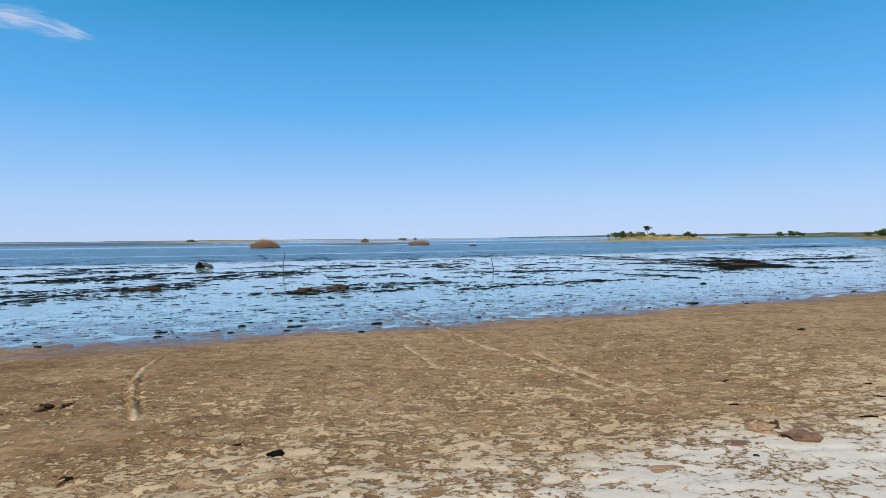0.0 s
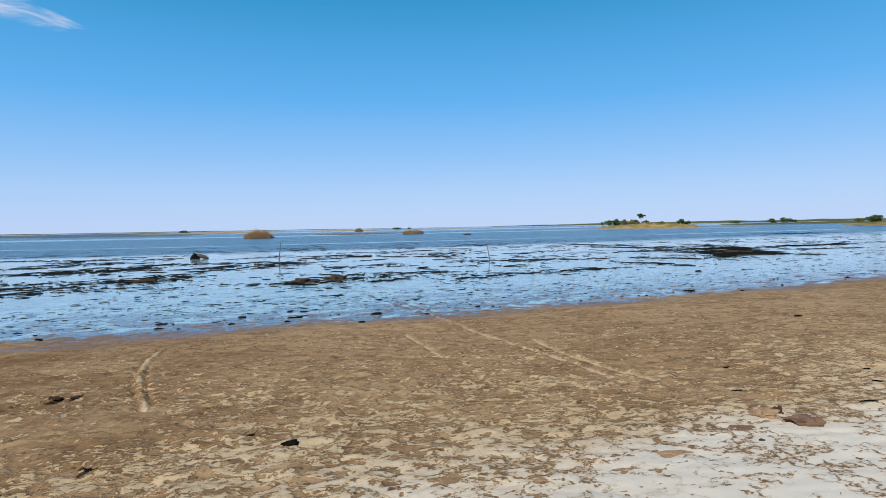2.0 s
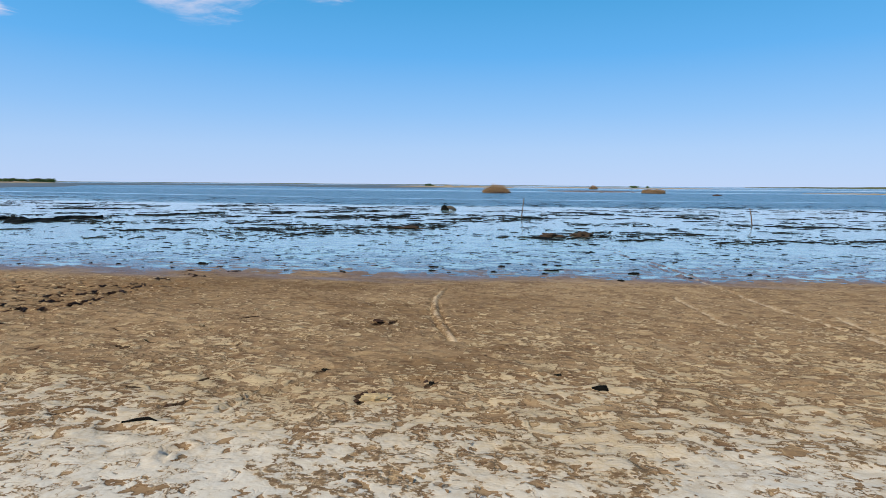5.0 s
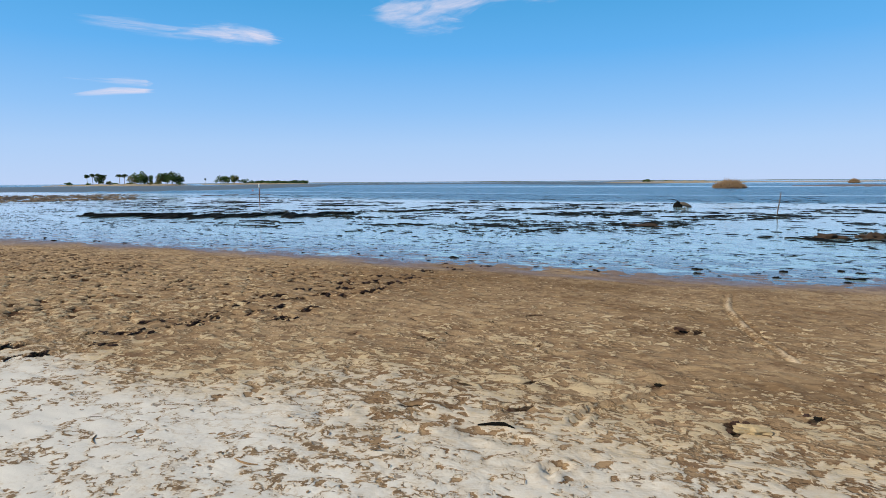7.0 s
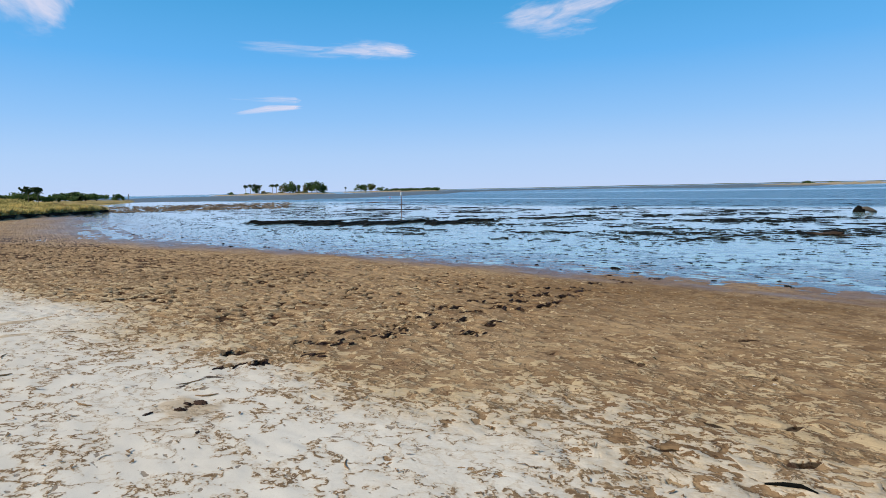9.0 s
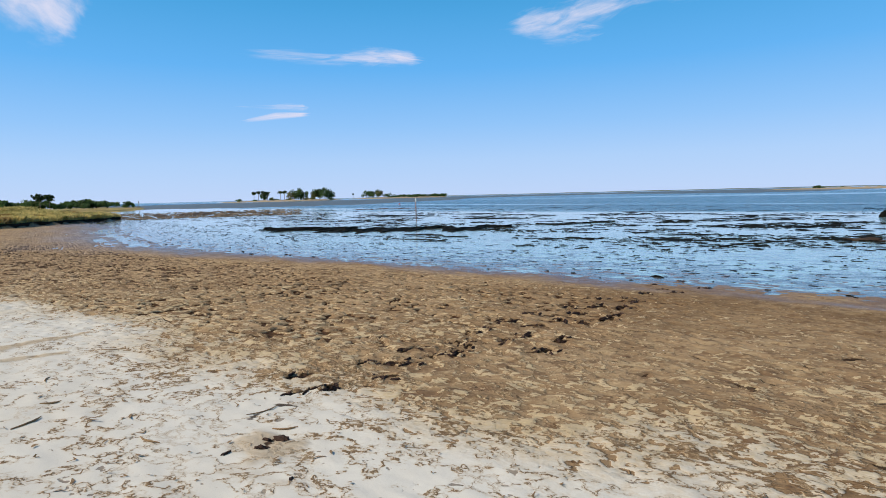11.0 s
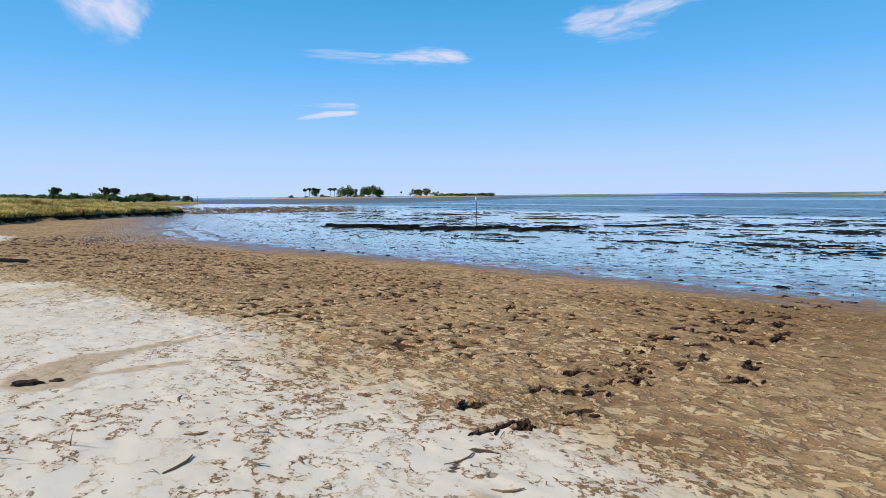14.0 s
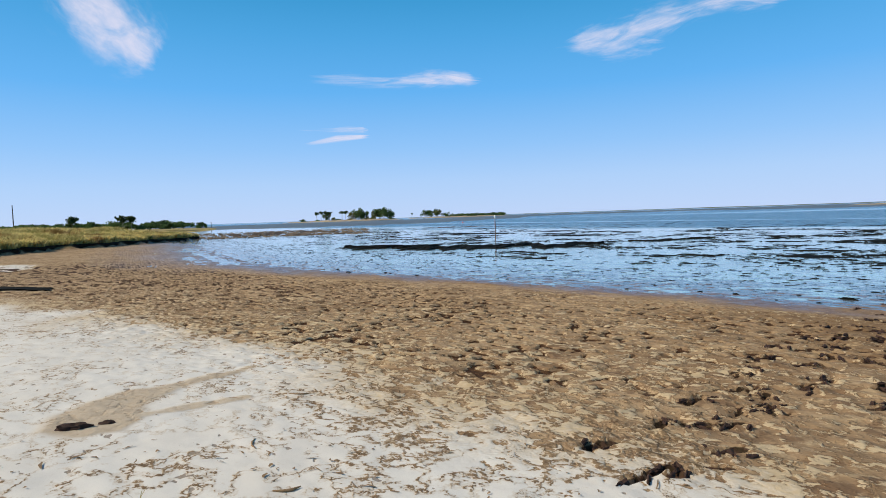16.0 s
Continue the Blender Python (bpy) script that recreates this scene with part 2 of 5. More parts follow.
def leafy(name, a, b, scale, through=0.4):
    """Thin leaves: part of the light passes through them."""
    k = Nodes(name)
    f = k.math("ADD", k.math("MULTIPLY", k.step(k.noise(k.pos, scale, 4, 0.6), 0.36, 0.64), 0.6), k.math("MULTIPLY", k.island(), 0.4))
    color = k.mix(f, a, b)
    k.done(color, 0.75)
    back, both = k.n.new("ShaderNodeBsdfTranslucent"), k.n.new("ShaderNodeMixShader")
    k.l.new(color, back.inputs[0])
    both.inputs[0].default_value = through
    k.l.new(k.bsdf.outputs[0], both.inputs[1])
    k.l.new(back.outputs[0], both.inputs[2])
    k.l.new(both.outputs[0], k.n["Material Output"].inputs[0])
    return k.mat


SAND, WATER = sand_material(), water_material()
WEED = plain("wet_seaweed", (0.0025, 0.003, 0.003), (0.010, 0.010, 0.008), 14, 0.85, 0.0, True, 0.06)
# peat of the bank's face, near black because its shade is in the colour
SCARP = plain("shaded_peat", (0.008, 0.006, 0.004), (0.03, 0.02, 0.012), 3, 0.9, 0.02, False, 0.1)
MUD = plain("dark_mud", (0.022, 0.013, 0.009), (0.085, 0.047, 0.034), 9, 0.8, 0.02, False, 0.15)
WOOD = plain("weathered_wood", (0.06, 0.045, 0.035), (0.16, 0.12, 0.09), 20, 0.85, 0.004)
STRAW = leafy("dry_reed", (0.17, 0.105, 0.055), (0.40, 0.27, 0.15), 3, 0.3)
GRASS = leafy("marsh_grass", (0.17, 0.15, 0.04), (0.95, 0.72, 0.30), 0.22, 0.5)


def bank_blades():
    """Straw, olive and rust patches of marsh grass."""
    k = Nodes("bank_grass")
    straw = k.math("ADD", k.math("MULTIPLY", k.step(k.noise(k.pos, 0.55, 4, 0.6), 0.38, 0.62), 0.6), k.math("MULTIPLY", k.island(), 0.4))
    color = k.mix(straw, (0.16, 0.165, 0.03), (0.92, 0.74, 0.30))
    color = k.mix(k.step(k.noise(k.pos, 0.3, 4, 0.6), 0.52, 0.66, 0.0, 0.85), color, (0.30, 0.17, 0.06))
    k.done(color, 0.8)
    back, both = k.n.new("ShaderNodeBsdfTranslucent"), k.n.new("ShaderNodeMixShader")
    k.l.new(color, back.inputs[0])
    both.inputs[0].default_value = 0.45
    k.l.new(k.bsdf.outputs[0], both.inputs[1])
    k.l.new(back.outputs[0], both.inputs[2])
    k.l.new(both.outputs[0], k.n["Material Output"].inputs[0])
    return k.mat


BLADES = bank_blades()
GREEN = leafy("foliage", (0.035, 0.08, 0.022), (0.13, 0.21, 0.06), 0.35, 0.4)
OLIVE = leafy("olive_foliage", (0.10, 0.11, 0.03), (0.27, 0.27, 0.09), 0.35, 0.4)
PALM = leafy("palm_frond", (0.028, 0.055, 0.016), (0.085, 0.13, 0.04), 0.6, 0.35)
TRUNK = plain("palm_trunk", (0.14, 0.11, 0.08), (0.30, 0.25, 0.2), 2, 0.9)
SANDBAR = plain("sandbar", (0.30, 0.22, 0.13), (0.45, 0.35, 0.22), 0.08, 0.9)
CLOUD_WHITE = (0.86, 0.84, 1.0)
BARK = plain("bark", (0.05, 0.04, 0.03), (0.12, 0.1, 0.08), 8, 0.9)
ORANGE = plain("faded_orange_paint", (0.14, 0.055, 0.035), (0.26, 0.12, 0.08), 8, 0.6)
WHITE = plain("white_paint", (0.7, 0.7, 0.68), (0.8, 0.8, 0.78), 8, 0.6)
RED = plain("red_paint", (0.4, 0.04, 0.03), (0.5, 0.07, 0.05), 8, 0.5)
PEAT = plain("brown_bar", (0.018, 0.013, 0.009), (0.075, 0.05, 0.034), 1.5, 0.85, 0.0, False, 0.2)
LITTER = plain("oyster_shell", (0.03, 0.02, 0.013), (0.26, 0.19, 0.13), 2.0, 0.85, 0.0, True, 0.2)
FLATS = plain("far_flats", (0.07, 0.068, 0.062), (0.13, 0.12, 0.10), 0.03, 0.45)


# ---- ground ----
WATER_Z = -0.88
rng = np.random.default_rng(7)
LATTICE = rng.random((256, 256))


def value_noise(x, y):
    xi, yi = np.floor(x).astype(int), np.floor(y).astype(int)
    fx, fy = x - xi, y - yi
    fx, fy = fx * fx * (3 - 2 * fx), fy * fy * (3 - 2 * fy)
    a, b = LATTICE[xi % 256, yi % 256], LATTICE[(xi + 1) % 256, yi % 256]
    c, e = LATTICE[xi % 256, (yi + 1) % 256], LATTICE[(xi + 1) % 256, (yi + 1) % 256]
    return (a * (1 - fx) + b * fx) * (1 - fy) + (c * (1 - fx) + e * fx) * fy - 0.5


def fbm(x, y, scale, octaves=3, gain=0.5):
    total, amp = 0.0, 1.0
    for i in range(octaves):
        total = total + amp * value_noise(x * scale + 17.3 * i, y * scale + 9.1 * i)
        scale, amp = scale * 2.03, amp * gain
    return total


def smooth(lo, hi, v):
    t = np.clip((v - lo) / (hi - lo), 0, 1)
    return t * t * (3 - 2 * t)


def shore(x):
    """The y of the water's edge at x."""
    near = 16.6 + 0.37 * x + 0.0035 * x * x
    left = np.maximum(-x - 40, 0)
    right = np.maximum(x - 25, 0)
    near = np.where(x < -40, 16.6 - 14.8 + 5.6 - 0.05 * left, near)
    near = near - np.interp(x, [-75, -55, -45, -36, -30, -24, -19], [1.0, 2.4, 3.0, 2.6, 1.8, 0.8, 0.0])
    return np.where(x > 25, 16.6 + 9.25 + 2.19 + 0.5 * right, near)


def segment(x, y, ax, ay, bx, by):
    """Distance to a segment, and how far along it."""
    ux, uy = bx - ax, by - ay
    t = np.clip(((x - ax) * ux + (y - ay) * uy) / (ux * ux + uy * uy), 0, 1)
    return np.hypot(x - ax - t * ux, y - ay - t * uy), t


FOOTPRINTS = []
# two people walked to the water's edge
for x, y in ((-10.66, 4.79), (-10.29, 3.84), (-11.06, 5.53), (-10.21, 4.80), (-11.30, 6.69), (-11.76, 8.08), (-11.18, 7.40), (-11.03, 7.04), (-11.47, 8.57), (-11.10, 8.34), (-10.69, 7.38), (-10.73, 7.68), (-10.65, 6.22), (-10.38, 5.54), (-9.98, 5.61), (-9.98, 6.21), (-10.18, 6.63),
             (-9.93, 3.27), (-9.69, 3.14), (-9.39, 2.77), (-9.49, 2.94), (-9.65, 3.79), (-9.77, 4.30), (-9.32, 4.41), (-8.99, 3.87), (-9.91, 2.55), (-9.52, 2.55), (-9.33, 2.18), (-10.42, 4.14), (-10.65, 4.63), (-11.75, 9.54), (-12.92, 11.51), (-12.18, 10.73), (-11.63, 10.41), (-12.93, 12.56), (-11.82, 11.92), (-8.93, 0.77), (-9.48, 0.88), (-8.94, 1.01), (-9.56, 1.67), (-8.96, 1.60), (-9.40, 1.94)):
    FOOTPRINTS.append((x, y, 1.9 + 0.25 * rng.standard_normal(), 1.0))
    FOOTPRINTS.append((x + 0.08 * rng.standard_normal(), y + 0.14 * rng.standard_normal(), 1.9 + 0.5 * rng.standard_normal(), 0.6))
# single prints and kicked holes elsewhere on the beach
for x, y, deep in ((-7.9, 0.1, 0.4), (-8.95, 0.85, 0.5), (-2.86, 4.40, 0.5), (-3.25, 3.80, 0.6), (-3.27, 3.95, 0.5), (-3.08, 3.92, 0.4), (-4.06, 4.52, 0.7), (-2.65, 6.05, 0.35), (-4.75, 6.96, 0.8), (-4.61, 7.10, 0.6), (-5.7, 8.8, 0.3), (-4.59, 3.14, 0.6), (-4.94, 3.78, 0.6), (-5.29, 3.34, 0.5),
                   (-6.75, 4.41, 0.7), (-6.86, 4.46, 0.6), (-6.82, 4.81, 0.6), (-6.70, 5.87, 0.6), (-6.85, 5.75, 0.5), (-6.70, 6.49, 0.6), (-5.69, 5.06, 0.6), (-5.85, 5.0, 0.5), (-5.23, 2.6, 0.5), (-8.64, 0.49, 0.5), (-8.53, 0.2, 0.4), (-9.09, 5.79, 0.6), (-7.65, 4.0, 0.5), (-7.7, 5.1, 0.5)):
    FOOTPRINTS.append((x, y, rng.random() * 3, deep))
TRACKS = ((-0.35, 16.0, 0.25, 13.55), (0.25, 13.55, 0.72, 11.7), (0.72, 11.7, 1.43, 9.41), (1.43, 9.41, 2.0, 7.3), (1.6, 10.5, 1.9, 8.7), (1.9, 8.7, 2.43, 6.8), (-0.81, 11.91, -0.08, 9.12), (-3.3, 22.7, -0.35, 16.0))
DRAG = ((-5.4, 11.1, -4.95, 9.5), (-4.95, 9.5, -4.5, 8.4), (-4.5, 8.4, -3.95, 7.35), (-3.95, 7.35, -3.35, 6.3))
FURROW = ((-4.1, 3.1, -4.2, 3.55), (-4.2, 3.55, -4.08, 3.95), (-4.08, 3.95, -3.95, 4.35), (-3.79, 2.47, -3.84, 2.37), (-3.84, 2.37, -3.8, 2.28), (-3.8, 2.28, -3.74, 2.23))


BANK = ((-40.0, -17.0), (-50.0, -13.5), (-57.7, -11.3), (-61.7, -10.4), (-71.9, -6.8), (-77.0, -3.8), (-83.8, 0.0), (-90.0, 2.3), (-96.0, 5.6), (-103.0, 8.6))


def bank_line(x):
    """The y of the grass bank's edge, which runs out to a point."""
    xs, ys = [p[0] for p in BANK][::-1], [p[1] for p in BANK][::-1]
    return np.interp(x, [-400, -200, -106] + xs + [-20], [-60, -30, -14] + ys + [-24]) + 1.6 * fbm(x, 0.0 * x, 0.35, 3)


def dry_edge(x):
    """How far from the water the pale dry sand starts."""
    return np.interp(x, [-46, -30, -22.7, -18, -14, -11.5, -9, -6.5, -5, -4.4, -2.9, -1.6, -0.9, 0, 0.9, 1.3, 2.5, 3.9, 8, 20], [70.0, 15.6, 14.2, 14.05, 13.4, 13.0, 12.8, 12.5, 12.75, 12.95, 12.5, 12.8, 13.0, 12.8, 12.6, 12.3, 12.5, 13.0, 13.8, 15.0])


def pitted(x, d):
    """Where the beach is full of small holes."""
    return smooth(2.0, 5, d) * (0.12 + 0.88 * smooth(-8.0, -12.5, x)) * (1 - 0.9 * smooth(-2.4, -0.3, d - dry_edge(x))) * smooth(-52, -40, x)


def hole_noise(x, y):
    return fbm(x + 0.2 * y, y - 0.2 * x, 9.2, 2, 0.5) + 0.28 * fbm(x, y, 0.9, 2)


def holes(x, y):
    """The small sharp-edged holes themselves."""
    return smooth(0.17, 0.22, hole_noise(x, y) + 0.03 * smooth(-9, -14, x))


def ground_height(x, y, fine=True):
    d = shore(x) - y
    slope = 0.05 - 0.023 * smooth(-10, -42, x)
    z = WATER_Z + np.where(d > 0, slope * d * smooth(0.0, 3.2, d) + 0.010 * d * (1 - smooth(0.0, 3.2, d)), 0.0035 * np.maximum(d, -9) + 0.0015 * np.maximum(np.minimum(d + 9, 0), -40) + 0.0006 * np.minimum(d + 49, 0))
    z = np.maximum(z, WATER_Z - 1.2)
    z = np.where(d > 24, WATER_Z + 24 * slope + (slope * (d - 24)) * np.exp(-np.maximum(d - 24, 0) / 60), z)
    # shallow pools lie in the flat before the bank
    pool = smooth(-36, -42, x) * (1 - smooth(-62, -72, x)) * smooth(0.3, 1.5, d) * (1 - smooth(5, 8.5, d))
    z = z - pool * (0.78 * slope * np.clip(d, 0, 9) + 0.05 * fbm(x * 0.35, y, 1.3, 3))
    # the marsh bank stands a step above the flats
    z = z + 0.5 * smooth(0.0, 0.9, bank_line(x) - y) * smooth(-36, -46, x) + 0.8 * smooth(1.5, 12, bank_line(x) - y) * smooth(-36, -46, x)
    if fine:
        u = x * 0.94 + y * 0.33
        v = y * 0.94 - x * 0.33
        calm = 1 - 0.85 * smooth(-0.6, 0.8, d - dry_edge(x))
        z = z + 0.05 * fbm(u * 0.6, v, 0.35, 3) * smooth(0.5, 5, d)
        z = z + ((0.030 + 0.014 * smooth(-4, 2, x)) * fbm(u * 0.5, v, 7.5, 2, 0.6) - 0.004) * (1 - smooth(4, 9, -d)) * (1 - 0.6 * smooth(1, 4, d))
        z = z + 0.022 * fbm(u * 0.7, v, 5.5, 2) * smooth(0.5, 3, d) * calm
        z = z - 0.05 * holes(x, y) * pitted(x, d) + 0.009 * smooth(0.06, 0.17, hole_noise(x, y)) * pitted(x, d)
        z = z + 0.018 * fbm(u * 0.8, v, 12.0, 2) * smooth(1.5, 4, d) * calm
    return z


def churn(x, y):
    """Height change of feet, tyres and a dragged pole; mask of the prints' mud and painted shade."""
    dz, mask = np.zeros_like(x), np.zeros_like(x)
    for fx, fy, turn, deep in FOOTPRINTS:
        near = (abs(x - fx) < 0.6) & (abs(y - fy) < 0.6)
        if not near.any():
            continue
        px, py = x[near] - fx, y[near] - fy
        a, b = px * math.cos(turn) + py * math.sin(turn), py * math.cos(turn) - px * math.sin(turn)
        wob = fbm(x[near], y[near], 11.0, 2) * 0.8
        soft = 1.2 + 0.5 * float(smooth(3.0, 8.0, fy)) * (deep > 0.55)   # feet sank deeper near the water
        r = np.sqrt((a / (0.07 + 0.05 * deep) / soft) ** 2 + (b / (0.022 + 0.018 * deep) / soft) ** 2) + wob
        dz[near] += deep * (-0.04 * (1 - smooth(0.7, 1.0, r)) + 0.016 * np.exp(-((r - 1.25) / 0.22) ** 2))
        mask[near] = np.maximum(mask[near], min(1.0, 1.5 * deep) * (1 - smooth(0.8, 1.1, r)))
    for line in TRACKS:
        r, t = segment(x, y, *line)
        r = r + 0.03 * fbm(x, y, 3.0, 2)
        dz += -0.014 * (1 - smooth(0.03, 0.07, r)) + 0.008 * np.exp(-((r - 0.10) / 0.04) ** 2)
    # the wheel's ridges stand above the shallow water
    r, t = segment(x, y, *TRACKS[-1])
    dz += 0.035 * np.exp(-((r - 0.16) / 0.06) ** 2) * (fbm(x, y, 1.5, 2) > -0.15)
    for line in DRAG:
        r, t = segment(x, y, *line)
        r = r + 0.05 * fbm(x, y, 4.0, 2)
        dz += 0.018 * (1 - smooth(0.015, 0.045, r)) - 0.024 * np.exp(-((r - 0.07) / 0.025) ** 2)
    for line in FURROW:
        r, t = segment(x, y, *line)
        r = r + 0.04 * fbm(x, y, 5.0, 2)
        dz += -0.022 * (1 - smooth(0.01, 0.045, r)) + 0.014 * np.exp(-((r - 0.065) / 0.022) ** 2)
    return dz, np.clip(mask, 0, 1)


def track_pale(x, y):
    m = np.zeros_like(x)
    for line in TRACKS + DRAG:
        r, t = segment(x, y, *line)
        w = 0.027 if line in DRAG else 0.05
        m = np.maximum(m, 1 - smooth(0.3 * w, w, r + 0.06 * fbm(x, y, 3.0, 3)))
    return m


def spread(lo, hi, step, grow_lo, grow_hi, reach_lo, reach_hi):
    mid = list(np.arange(lo, hi + step / 2, step))
    for sign, grow, reach in ((-1, grow_lo, reach_lo), (1, grow_hi, reach_hi)):
        v, s, out = (lo if sign < 0 else hi), step, []
        while v * sign < reach:
            s *= grow
            v += sign * s
            out.append(v)
        mid = out[::-1] + mid if sign < 0 else mid + out
    return np.array(mid)


def outward(values, sign, grow, reach):
    """More grid lines at one end, each step a little wider, out to a distance."""
    values = list(values)
    step = values[1] - values[0] if sign < 0 else values[-1] - values[-2]
    out, v = [], values[0] if sign < 0 else values[-1]
    while v * sign < reach:
        step *= grow
        v += sign * step
        out.append(v)
    return np.array(out[::-1] + values if sign < 0 else values + out)


def sheet(name, xs, ys, zs, mat, attributes):
    nx, ny = len(xs), len(ys)
    gx, gy = np.meshgrid(xs, ys)
    co = np.stack([gx, gy, zs], -1).reshape(-1, 3)
    i = (np.arange(ny - 1)[:, None] * nx + np.arange(nx - 1)[None]).reshape(-1)
    loops = np.stack([i, i + 1, i + 1 + nx, i + nx], -1).reshape(-1)
    me = bpy.data.meshes.new(name)
    me.vertices.add(len(co))
    me.vertices.foreach_set("co", co.astype(np.float32).reshape(-1))
    me.loops.add(len(loops))
    me.loops.foreach_set("vertex_index", loops.astype(np.int32))
    me.polygons.add(len(i))
    me.polygons.foreach_set("loop_start", np.arange(0, len(loops), 4, dtype=np.int32))
    me.polygons.foreach_set("use_smooth", np.ones(len(i), dtype=bool))
    me.update(calc_edges=True)
    for key, values in attributes.items():
        me.attributes.new(key, "FLOAT", "POINT").data.foreach_set("value", values.astype(np.float32).reshape(-1))
    me.materials.append(mat)
    return new(name, me)


TONGUE = ((-11.35, -2.25), (-11.6, -2.5), (-11.95, -2.45), (-12.27, -2.22), (-12.57, -1.9), (-12.78, -1.43), (-12.95, -0.98), (-13.1, -0.75), (-12.75, -1.15), (-12.52, -1.55), (-12.2, -1.77), (-11.95, -1.85), (-11.6, -1.85), (-11.35, -2.0))


def inside(x, y, outline):
    """Signed distance to an outline, negative within it."""
    dist, within = np.full_like(x, 1e9), np.zeros_like(x, dtype=bool)
    for (ax, ay), (bx, by) in zip(outline, outline[1:] + outline[:1]):
        dist = np.minimum(dist, segment(x, y, ax, ay, bx, by)[0])
        if ay != by:
            within ^= ((ay > y) != (by > y)) & (x < (bx - ax) * (y - ay) / (by - ay) + ax)
    return np.where(within, -dist, dist)


def build_ground():
    xs = outward(outward(outward(np.arange(-17.0, 4.5, 0.035), -1, 1.015, 36), -1, 1.06, 4600), 1, 1.033, 4600)
    ys = outward(outward(outward(np.arange(-2.7, 9.0, 0.035), -1, 1.06, 4600), 1, 1.012, 25), 1, 1.06, 4600)
    x, y = np.meshgrid(xs, ys)
    d = shore(x) - y
    dz, mask = churn(x, y)
    firm = 1 - 0.65 * smooth(-0.2, 0.8, d - dry_edge(x))
    z = ground_height(x, y) + dz * firm
    off = d - dry_edge(x) + 1.3 * fbm(x, y, 0.6, 3) + 0.25 - 0.15 * smooth(-3, -8, x)
    left = smooth(-8, -10, x)
    broad = smooth(-7.5, -4.5, x) * (1 - smooth(0.0, 2.5, x))
    pale = (1 - broad) * (left * np.interp(off, [-8, -2.4, -1.0, 0.4, 1.5], [0.08, 0.40, 0.50, 0.86, 1]) + (1 - left) * np.interp(off, [-8, -0.8, 0.6, 1.8], [0, 0.40, 0.86, 1])) + broad * np.interp(off, [-8, -2.6, -0.3, 1.3, 3.0], [0, 0.41, 0.61, 0.77, 0.95])
    # a tongue of wet brown sand runs into the dry sand
    tongue = 1 - smooth(-0.05, 0.08, inside(x, y, TONGUE) + 0.12 * fbm(x, y, 2.5, 2))
    r, t = segment(x, y, -11.70, -1.9, -11.85, -1.05)
    tongue = np.maximum(tongue, 0.8 * (1 - smooth(0.05, 0.1, r + 0.05 * fbm(x, y, 4.0, 2))))
    spill = np.hypot((x + 7.75) * 0.75 - (y - 0.05) * 0.1, (y - 0.05) * 1.3 + (x + 7.75) * 0.5)
    tongue = np.maximum(tongue, 0.85 * (1 - smooth(0.16, 0.34, spill + 0.35 * fbm(x, y, 3.5, 3))))
    pale = pale - 0.3 * np.exp(-((x + 3.7) / 1.1) ** 2 - ((y - 5.3) / 1.5) ** 2)
    pale = pale * (1 - 0.3 * tongue)
    # a dry patch lies beyond the stranded weed
    pale = pale + 0.75 * (1 - smooth(0.6, 1.15, np.hypot((x + 43.5) / 4.5, (y + 7.7) / 1.7) + 0.6 * fbm(x, y, 0.5, 3)))
    pale = pale + 0.14 * smooth(2, 4.5, x) * (1 - smooth(-0.8, 0.0, off)) * smooth(-5, -2, off)
    wet = 1 - smooth(0.0, 2.7 + 7 * smooth(-20, -48, x), d + 2.0 * fbm(x * 0.4, y, 0.8, 3))
    moist = np.zeros_like(x)
    for mx, my, mr, strong in ((-5.75, 8.3, 0.45, 1.0), (-5.2, 8.5, 0.5, 1.0), (-4.75, 7.0, 0.42, 1.0), (-5.15, 6.75, 0.4, 1.0), (-2.75, 6.05, 0.2, 1.0), (-7.6, 10.2, 1.2, 1.0), (-4.4, 7.4, 2.0, 0.55), (-7.5, 12.5, 3.0, 0.4), (-3.0, 4.9, 0.8, 0.8), (-5.25, 2.75, 0.35, 1.0), (-10.5, 9.5, 4.0, 0.75), (3.0, 9.5, 3.5, 0.35), (-4.0, 9.5, 3.0, 0.4)):
        moist = np.maximum(moist, strong * np.exp(-(np.hypot(x - mx, y - my) / mr) ** 2 * (1 + fbm(x, y, 1.5, 3))))
    edge = bank_line(x) - y
    turf = smooth(0.5, 1.0, edge) * smooth(-36, -46, x)
    # the bank's face on the ground sheet gets the same painted shade
    mask = np.maximum(mask, smooth(0.0, 0.2, edge) * (1 - smooth(0.7, 1.0, edge)) * smooth(-36, -46, x))
    g = sheet("ground", xs, ys, z, SAND, {"inland": d, "pale": np.clip(pale, 0, 1), "mud_shade": mask, "turf": turf, "rut": track_pale(x, y), "pitted": pitted(x, d), "wet": wet, "damp": tongue, "moist": moist, "hole": holes(x, y) * pitted(x, d)})
    tagged(g, "wet brown tidal sand with pale dry crust and footprints", "beach", kind="structure")


def build_water():
    xs = spread(-60, 60, 2.0, 1.12, 1.12, 4700, 4700)
    ys = spread(0, 60, 1.0, 1.3, 1.1, 200, 4700)
    x, y = np.meshgrid(xs, ys)
    w = sheet("water", xs, ys, np.full_like(x, WATER_Z), WATER, {"reach": y - shore(x)})
    tagged(w, "calm shallow blue water over a tidal flat", "water", kind="structure")


build_ground()
build_water()


